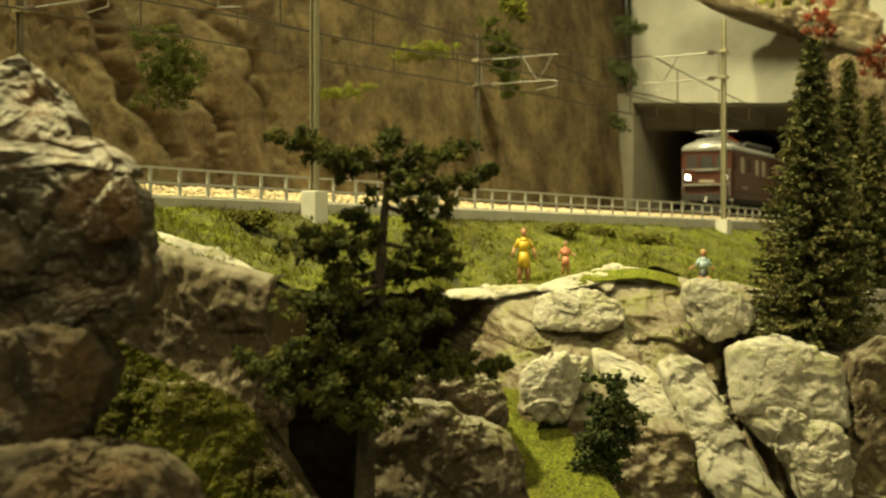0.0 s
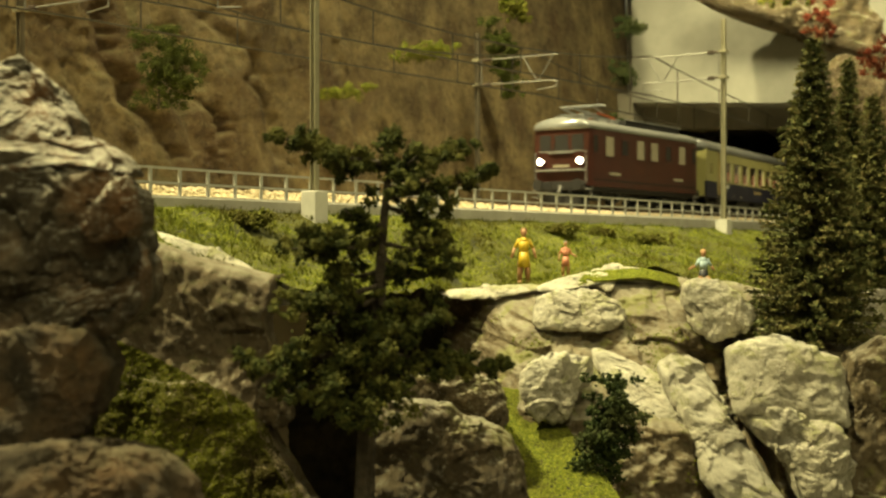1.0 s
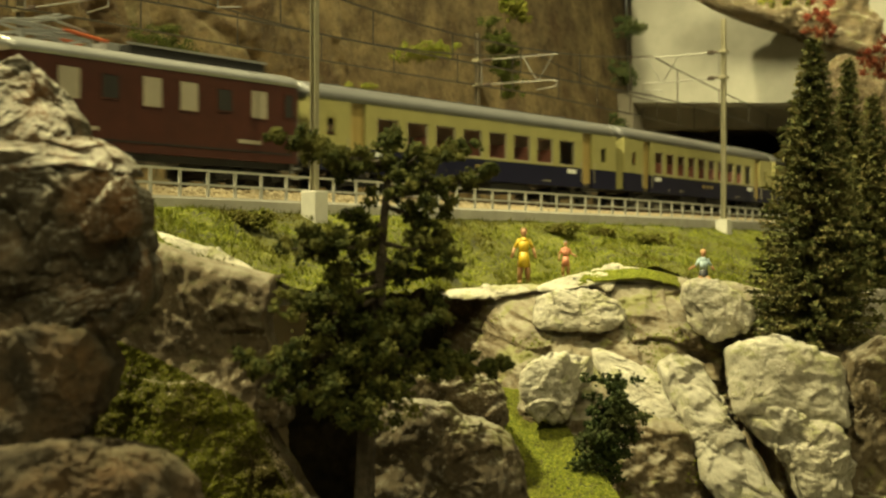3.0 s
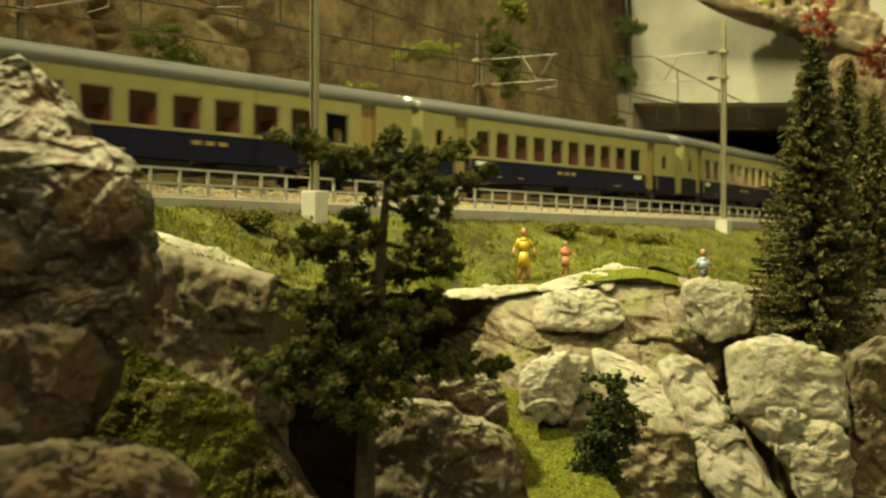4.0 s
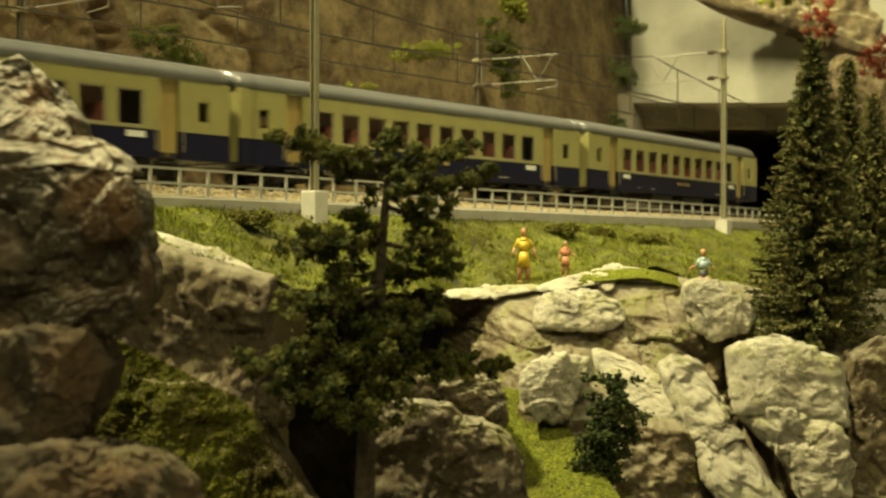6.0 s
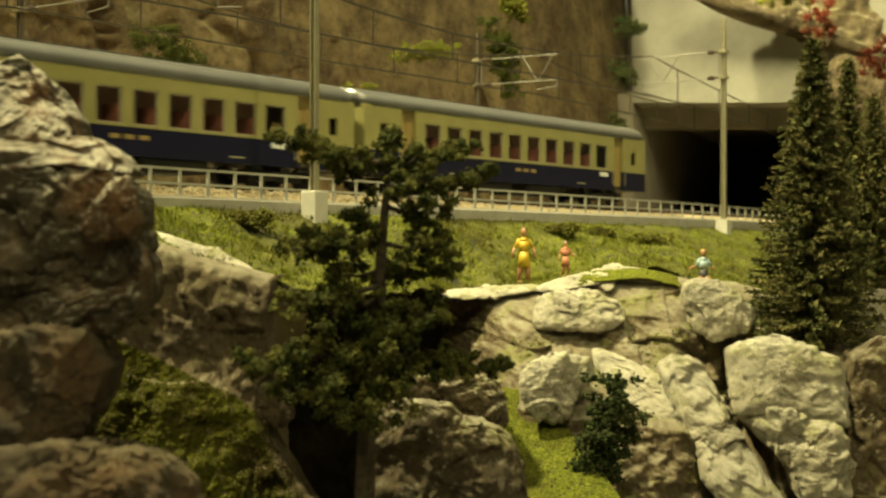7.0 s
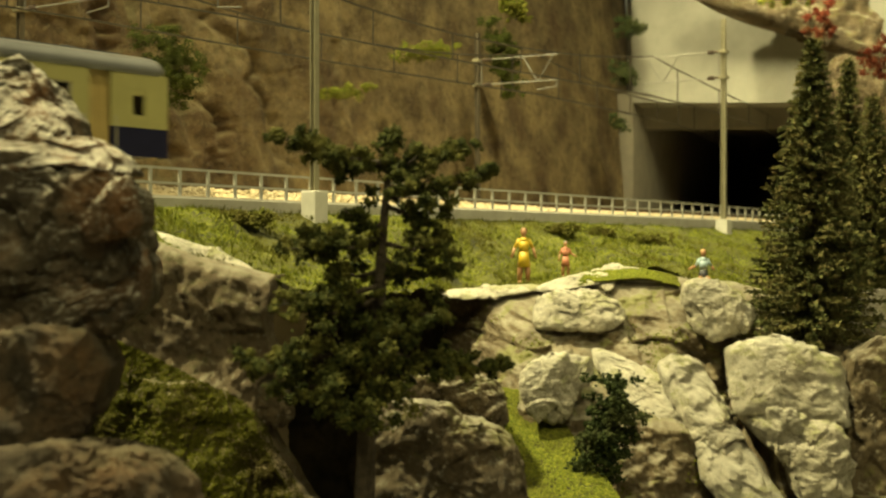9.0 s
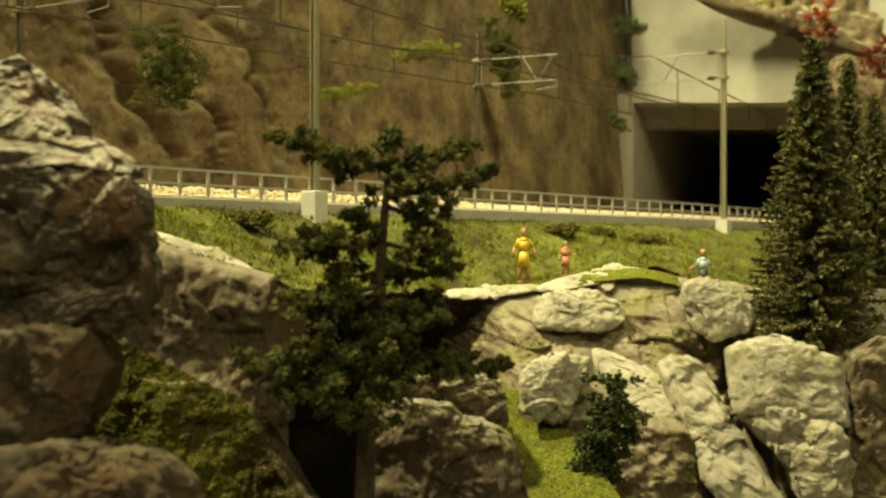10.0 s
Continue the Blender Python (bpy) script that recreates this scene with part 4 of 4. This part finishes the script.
def shell(profile, x0, x1, mat, name, parent, nose=0.0, label="", smooth=False):
    """A closed profile of (y, z) drawn out along x; nose rounds the ends in plan."""
    bm = bmesh.new()
    rings = []
    xs = [(x0, 1 - nose), (x0 + 0.25, 1 - nose * 0.3), (x0 + 0.6, 1.0), (x1 - 0.6, 1.0), (x1 - 0.25, 1 - nose * 0.3), (x1, 1 - nose)]
    for x, k in xs:
        rings.append([bm.verts.new((x, y * k, z)) for y, z in profile])
    n = len(profile)
    for a, b in zip(rings[:-1], rings[1:]):
        for i in range(n):
            bm.faces.new((a[i], a[(i + 1) % n], b[(i + 1) % n], b[i]))
    bm.faces.new(rings[0])
    bm.faces.new(rings[-1][::-1])
    return part(name, bm, mat, parent, label, smooth)


def roof_profile(w, z0, z1, n=14):
    return [(w * math.cos(math.pi * i / n), z0 + (z1 - z0) * math.sin(math.pi * i / n) ** 0.75) for i in range(n + 1)]


def wheelset(parent, x, r=0.5):
    bm = bmesh.new()
    for y in (-0.83, 0.83):
        tube(bm, (x, y - 0.12, r), (x, y + 0.12, r), r, n=20)
    tube(bm, (x, -0.9, r), (x, 0.9, r), 0.1, n=8)
    part("wheelset", bm, UNDER, parent)


def bogie(parent, x, spread):
    b = part("bogie", boxed(x - spread - 0.6, x + spread + 0.6, -1.15, -0.95, 0.35, 0.75, bevel=0.06), UNDER, parent)
    bm = bmesh.new()
    box(bm, x - spread - 0.6, x + spread + 0.6, 0.95, 1.15, 0.35, 0.75, bevel=0.06)
    box(bm, x - 0.3, x + 0.3, -1.2, 1.2, 0.4, 0.9)
    for xx in (x - spread, x + spread):
        for y in (-1.2, 1.2):
            box(bm, xx - 0.22, xx + 0.22, y - 0.1, y + 0.1, 0.3, 0.7, bevel=0.04)
    part("axle_box_frame", bm, UNDER, b)
    for xx in (x - spread, x + spread):
        wheelset(b, xx)


def build_coach(windows, label):
    c = thing("passenger_coach", label, "railway coach", group="coaches of the train")
    L, W = 12.85, 1.64
    gap = 17.4 / windows
    ww = gap * 0.36
    wins = [(-8.7 + gap * (i + 0.5) - ww, -8.7 + gap * (i + 0.5) + ww) for i in range(windows)]
    doors = [(-10.2, -9.2), (9.2, 10.2)]
    small = [(-11.8, -11.15), (11.15, 11.8)]
    openings = sorted(wins + small + doors)
    spans, x = [], -L
    for a, b in openings:
        spans.append((x, a))
        x = b
    spans.append((x, L))
    low = []
    x = -L
    for a, b in doors:
        low.append((x, a))
        x = b
    low.append((x, L))
    # sides in strips so that windows and doors are real openings
    for s in (-1, 1):
        bm = bmesh.new()
        y0, y1 = sorted((s * W, s * (W - 0.12)))
        for a, b in low:
            box(bm, a, b, y0, y1, 1.92, 2.0)
            box(bm, a, b, y0, y1, 3.28, 3.82)
        for a, b in spans:
            box(bm, a, b, y0, y1, 2.0, 3.28)
        part("upper_side", bm, CREAM, c, "cream painted window band")
        bm = bmesh.new()
        for a, b in low:
            box(bm, a, b, y0, y1, 0.92, 1.92)
        part("lower_side", bm, BLUE, c, "dark blue lower side")
        for a, b in wins + small:
            wz0, wz1 = (2.0, 3.28) if (a, b) in wins else (2.3, 3.1)
            w = part("window", boxed(a, b, s * (W - 0.10) - 0.015, s * (W - 0.10) + 0.015, wz0, wz1), GLASS, c)
            w.visible_shadow = False
            bm = bmesh.new()
            for q in ((a, a + 0.07, wz0, wz1), (b - 0.07, b, wz0, wz1), (a, b, wz0, wz0 + 0.06), (a, b, wz1 - 0.06, wz1)):
                box(bm, q[0], q[1], s * (W - 0.06) - 0.03, s * (W - 0.06) + 0.03, q[2], q[3])
            part("frame", bm, TRIM if (a, b) in wins else CREAM, w)
            if (a, b) in small:
                part("infill", boxed(a - 0.0, b + 0.0, s * (W - 0.05) - 0.04, s * (W - 0.05) + 0.04, 2.0, 2.3), CREAM, w)
                part("infill", boxed(a - 0.0, b + 0.0, s * (W - 0.05) - 0.04, s * (W - 0.05) + 0.04, 3.1, 3.28), CREAM, w)
        for a, b in doors:
            d = part("door", boxed(a, b, s * (W - 0.18) - 0.03, s * (W - 0.18) + 0.03, 0.95, 3.82), DOOR, c, "ochre folding door")
            part("door_fold", boxed((a + b) / 2 - 0.03, (a + b) / 2 + 0.03, s * (W - 0.15) - 0.03, s * (W - 0.15) + 0.03, 1.0, 3.6), DOOR, d)
            part("step", boxed(a, b, s * (W - 0.2) - 0.15, s * (W - 0.2) + 0.15, 0.75, 0.82), UNDER, d)
    for e in (-1, 1):
        part("end_wall", boxed(*sorted((e * L, e * (L - 0.15))), -W + 0.12, W - 0.12, 1.0, 3.82), CREAM, c)
        part("gangway", boxed(*sorted((e * L, e * (L + 0.28))), -0.55, 0.55, 1.1, 3.5, bevel=0.08), UNDER, c, "black rubber gangway bellows")
        for y in (-1.0, 1.0):
            bm = bmesh.new()
            tube(bm, (e * L, y, 1.15), (e * (L + 0.22), y, 1.15), 0.1)
            tube(bm, (e * (L + 0.20), y, 1.15), (e * (L + 0.26), y, 1.15), 0.24, n=14)
            part("buffer", bm, UNDER, c)
    roof = shell(roof_profile(W + 0.02, 3.80, 4.62), -L - 0.05, L + 0.05, ROOF, "roof", c, 0.16, "grey ribbed roof with bright cream ends", True)
    for y in (-0.75, -0.45, 0.45, 0.75):
        z = 3.80 + 0.82 * math.sqrt(1 - (y / 1.66) ** 2) ** 0.75
        part("roof_rib", boxed(-L + 1.5, L - 1.5, y - 0.04, y + 0.04, z - 0.05, z + 0.03), ROOF, roof)
    part("floor", boxed(-L + 0.1, L - 0.1, -W + 0.13, W - 0.13, 0.95, 1.15), UNDER, c)
    # Red-brown sheet on the floor, added to brighten the inside.
    part("floor_sheet", boxed(-L + 0.3, L - 0.3, -W + 0.3, W - 0.3, 1.15, 1.2), SEAT, c)
    bm = bmesh.new()
    for a, b in wins:
        m = b + gap * 0.16
        for y in (-0.95, 0.95):
            box(bm, m - 0.14, m + 0.14, y - 0.5, y + 0.5, 1.15, 2.75)
    part("seats", bm, SEAT, c, "red-brown seats")
    # Panel added along the middle so that the windows look less dark.
    part("added_panel", boxed(-8.8, 8.8, -0.06, 0.06, 1.2, 3.7), PANEL, c, "brown panel added behind the seats to lighten the windows")
    for s in (-1, 1):
        for x in (-9.0, -10.4, 9.0, 10.4):
            bm = bmesh.new()
            tube(bm, (x, s * (W + 0.03), 1.2), (x, s * (W + 0.03), 2.3), 0.025, n=6)
            part("handrail", bm, TRIM, c)
        for x, w in ((-6.0, 0.8), (4.2, 0.5), (6.2, 0.35)):
            part("lettering_bar", boxed(x, x + w, s * (W + 0.005) - 0.012, s * (W + 0.005) + 0.012, 1.12, 1.18), TRIM, c, "fine grey line of small lettering")
    for x in (-9.5, -5.0, 0.0, 5.0, 9.5):
        part("roof_vent", boxed(x - 0.25, x + 0.25, -0.22, 0.22, 4.56, 4.72, bevel=0.04), ROOF, roof)
    bm = bmesh.new()
    box(bm, -4.5, -1.0, -1.2, 1.2, 0.45, 0.95, bevel=0.08)
    box(bm, 0.5, 3.5, -1.2, 1.2, 0.5, 0.95, bevel=0.08)
    part("underfloor_box", bm, UNDER, c)
    for s in (-1, 1):
        for k, (a, b, z) in enumerate(((7.6, 8.5, 1.72), (-8.5, -7.6, 1.72))):
            part("class_sign", boxed(a, b, s * (W + 0.01) - 0.012, s * (W + 0.01) + 0.012, z - 0.11, z + 0.11), WHITE, c, "small white sign")
        for k in range(3):
            part("lettering_bar", boxed(-1.0 + k * 0.7, -0.55 + k * 0.7, s * (W + 0.005) - 0.012, s * (W + 0.005) + 0.012, 1.5, 1.66), DOOR, c, "faint ochre bar of lettering")
    bogie(c, -8.9, 1.45)
    bogie(c, 8.9, 1.45)
    for o in c.children_recursive:
        o.data.transform(Matrix.Diagonal((0.962, 1, 1, 1)))
    return c


def build_loco():
    c = thing("electric_locomotive", "brown electric locomotive with silver roof and lit headlights", "locomotive")
    L, W = 7.7, 1.72
    body = [(-W, 1.05), (-W, 4.10), (W, 4.10), (W, 1.05)]
    shell(body, -L, L, BROWN_PAINT, "body", c, 0.05)
    shell(roof_profile(W + 0.03, 4.08, 4.70), -L - 0.12, L + 0.12, SILVER, "roof", c, 0.06, "silver painted roof", True)
    part("frame_beam", boxed(-L, L, -1.5, 1.5, 0.8, 1.06), UNDER, c)
    for e in (-1, 1):
        for y, w in ((-0.98, 0.36), (0.0, 0.42), (0.98, 0.36)):
            win = part("cab_window", boxed(*sorted((e * (L - 0.05), e * (L + 0.015))), y - w, y + w, 2.95, 3.78, bevel=0.02), UNDER, c, "dark windscreen pane")
            part("window_trim", boxed(*sorted((e * (L - 0.05), e * (L + 0.03))), y - w - 0.05, y + w + 0.05, 2.88, 2.94), SILVER, win)
        part("front_rail", boxed(*sorted((e * L, e * (L + 0.16))), -0.75, 0.75, 2.80, 2.87), SILVER, c, "pale handrail under the windscreen")
        part("running_board", boxed(*sorted((e * (L - 0.1), e * (L + 0.3))), -1.45, 1.45, 1.85, 1.95, bevel=0.02), SILVER, c, "pale front step board")
        part("buffer_beam", boxed(*sorted((e * (L - 0.2), e * (L + 0.15))), -1.5, 1.5, 0.85, 1.3, bevel=0.04), UNDER, c)
        for y in (-1.2, 1.2):
            bm = bmesh.new()
            tube(bm, (e * (L - 0.1), y, 2.38), (e * (L + 0.18), y, 2.38), 0.22, n=16)
            h = part("headlight", bm, BROWN_PAINT, c)
            bm = bmesh.new()
            tube(bm, (e * (L + 0.17), y, 2.38), (e * (L + 0.21), y, 2.38), 0.17, n=16)
            part("lens", bm, LAMP if e > 0 else SHADE, h, "glowing headlight lens" if e > 0 else "")
            bm = bmesh.new()
            tube(bm, (e * L, y, 1.12), (e * (L + 0.5), y, 1.12), 0.13)
            tube(bm, (e * (L + 0.48), y, 1.12), (e * (L + 0.56), y, 1.12), 0.3, n=14)
            part("buffer", bm, UNDER, c)
            bm = bmesh.new()
            tube(bm, (e * (L + 0.12), y * 1.28, 1.2), (e * (L + 0.12), y * 1.28, 2.85), 0.035)
            tube(bm, (e * (L + 0.12), y * 1.28, 2.85), (e * (L - 0.2), y * 1.33, 2.85), 0.035)
            part("grab_rail", bm, SILVER, c)
            st = part("step", boxed(*sorted((e * (L - 0.4), e * (L + 0.1))), y * 1.33 - 0.12, y * 1.33 + 0.12, 0.45, 0.52), SILVER, c)
            part("step_tread", boxed(*sorted((e * (L - 0.4), e * (L + 0.1))), y * 1.33 - 0.12, y * 1.33 + 0.12, 0.85, 0.92), SILVER, st)
            part("step_post", boxed(*sorted((e * (L - 0.4), e * (L - 0.33))), y * 1.33 - 0.05, y * 1.33 + 0.05, 0.45, 1.4), SILVER, st)
        bm = bmesh.new()
        box(bm, *sorted((e * (L - 0.1), e * (L + 0.05))), -1.2, 1.2, 0.12, 0.6, bevel=0.03)
        part("snow_plough", bm, UNDER, c)
    part("front_plate", boxed(L, L + 0.04, -0.5, 0.5, 2.05, 2.2), SHADE, c, "pale number plate bar")
    bm = bmesh.new()
    tube(bm, (L + 0.1, 0, 1.1), (L + 0.35, 0, 0.7), 0.07)
    part("coupling_hook", bm, SILVER, c)
    for y in (-0.55, 0.55):
        bm = bmesh.new()
        tube(bm, (L + 0.12, y, 1.3), (L + 0.2, y * 1.1, 0.55), 0.05)
        part("brake_hose", bm, UNDER, c)
    bm = bmesh.new()
    tube(bm, (L - 0.2, 0, 4.5), (L + 0.08, 0, 4.45), 0.16, n=12)
    part("top_lamp", bm, SHADE, c, "small unlit roof lamp over the windscreen")
    for y in (-0.5, 0.5):
        part("wiper", tube(bmesh.new(), (L + 0.05, y, 2.95), (L + 0.05, y * 0.7, 3.5), 0.02, n=5), UNDER, c)
    for s in (-1, 1):
        for x, w, z0, z1, mat in ((5.2, 0.52, 2.70, 3.75, SHADE), (3.2, 0.42, 2.85, 3.65, UNDER), (1.05, 0.5, 2.70, 3.75, SHADE), (-0.95, 0.5, 2.70, 3.75, SHADE), (-3.0, 0.42, 2.85, 3.65, UNDER), (-5.1, 0.5, 2.70, 3.75, SHADE), (7.0, 0.26, 2.85, 3.75, UNDER), (-7.0, 0.26, 2.85, 3.75, UNDER)):
            p = part("side_window", boxed(x - w, x + w, s * W - 0.02, s * W + 0.02, z0, z1, bevel=0.01), mat, c, "pale blind behind the side window" if mat is SHADE else "dark side window")
            bm = bmesh.new()
            for q in ((x - w - 0.05, x - w, z0, z1), (x + w, x + w + 0.05, z0, z1), (x - w - 0.05, x + w + 0.05, z1, z1 + 0.05), (x - w - 0.05, x + w + 0.05, z0 - 0.05, z0)):
                box(bm, q[0], q[1], s * W - 0.03, s * W + 0.03, q[2], q[3])
            part("frame", bm, BROWN_PAINT, p)
        part("skirt_strip", boxed(-L + 0.5, L - 0.5, s * (W + 0.01) - 0.02, s * (W + 0.01) + 0.02, 1.38, 1.44), UNDER, c)
        for x in (-4.5, 4.5):
            part("plate_bar", boxed(x - 0.7, x + 0.7, s * (W + 0.01) - 0.02, s * (W + 0.01) + 0.02, 1.7, 1.84), SHADE, c, "small cast plate")
    # roof gear: pantographs folded over the cabs, resistor ducts between them
    for y in (-0.8, 0.0, 0.8):
        part("roof_duct", boxed(-6.2, 1.6, y - 0.28, y + 0.28, 4.45, 4.92, bevel=0.05), SHADE if y == 0 else UNDER, c, "long roof resistor duct")
    for y in (-1.1, -0.4, 0.4, 1.1):
        part("roof_rail", boxed(-6.3, 1.7, y - 0.04, y + 0.04, 4.92, 5.0), SILVER, c)
    part("switch_box", boxed(1.7, 2.3, -0.7, 0.7, 4.50, 4.95, bevel=0.06), SILVER, c)
    red = plain("orange_insulator", (0.45, 0.10, 0.03), 0.4)
    for y in (-0.7, 0.7):
        bm = bmesh.new()
        tube(bm, (2.4, y, 4.95), (4.40, y * 0.9, 5.15), 0.07)
        part("insulator_rod", bm, red, c, "orange insulator rod")
    for x0 in (5.0,):
        p = part("pantograph", boxed(x0 - 1.7, x0 + 1.7, -0.9, -0.8, 4.82, 4.90), SILVER, c, "folded silver pantograph")
        bm = bmesh.new()
        box(bm, x0 - 1.7, x0 + 1.7, 0.8, 0.9, 4.82, 4.90)
        for x in (x0 - 1.6, x0, x0 + 1.6):
            box(bm, x - 0.06, x + 0.06, -0.9, 0.9, 4.82, 4.90)
            for y in (-0.85, 0.85):
                tube(bm, (x, y, 4.45), (x, y, 4.82), 0.12)
        part("base_frame", bm, SILVER, p)
        for y in (-0.6, 0.6):
            for a, b in (((x0 - 1.6, y, 4.92), (x0 + 2.0, y * 0.5, 5.25)), ((x0 + 1.6, y, 4.92), (x0 - 2.0, y * 0.5, 5.25)), ((x0 + 2.0, y * 0.5, 5.25), (x0, y, 5.45)), ((x0 - 2.0, y * 0.5, 5.25), (x0, y, 5.45))):
                part("arm", tube(bmesh.new(), a, b, 0.05), SILVER, p)
        bm = bmesh.new()
        for x in (x0 - 0.25, x0 + 0.25):
            tube(bm, (x, -1.3, 5.50), (x, 1.3, 5.50), 0.05)
        part("collector_head", bm, SILVER, p)
    bogie(c, -4.9, 1.7)
    bogie(c, 4.9, 1.7)
    for o in c.children_recursive:
        o.data.transform(Matrix.Diagonal((0.885, 1, 1, 1)))
    return c


LOCO = build_loco()
COACHES = [build_coach(8, "cream and dark blue first class coach"), build_coach(10, "cream and dark blue second class coach")]
COACHES.append(copy_thing(COACHES[1], Matrix()))
COACHES.append(copy_thing(COACHES[1], Matrix()))


def train_place(t):
    """Arc length of the coupling between locomotive and first coach."""
    ts = [0.0, 0.5, 1.0, 2.5, 4.0, 5.5, 7.0, 8.5, 10.0]
    ss = [39.6, 29.9, 20.3, -6.7, -33.7, -61.2, -88.2, -115.0, -141.9]
    return float(np.interp(t, ts, ss))


def vehicle_pose(s, half):
    x0, y0, _ = on_line(s - half)
    x1, y1, _ = on_line(s + half)
    return at((x0 + x1) / 2, (y0 + y1) / 2, 2.4, math.degrees(math.atan2(y0 - y1, x0 - x1)))


def motions():
    for i, c in enumerate([LOCO] + COACHES):
        off, half = (-7.2, 4.4) if i == 0 else (12.65 + 25.3 * (i - 1), 8.56)
        walk(c, [(k * 0.25, vehicle_pose(train_place(k * 0.25) + off, half)) for k in range(41)])


motions()
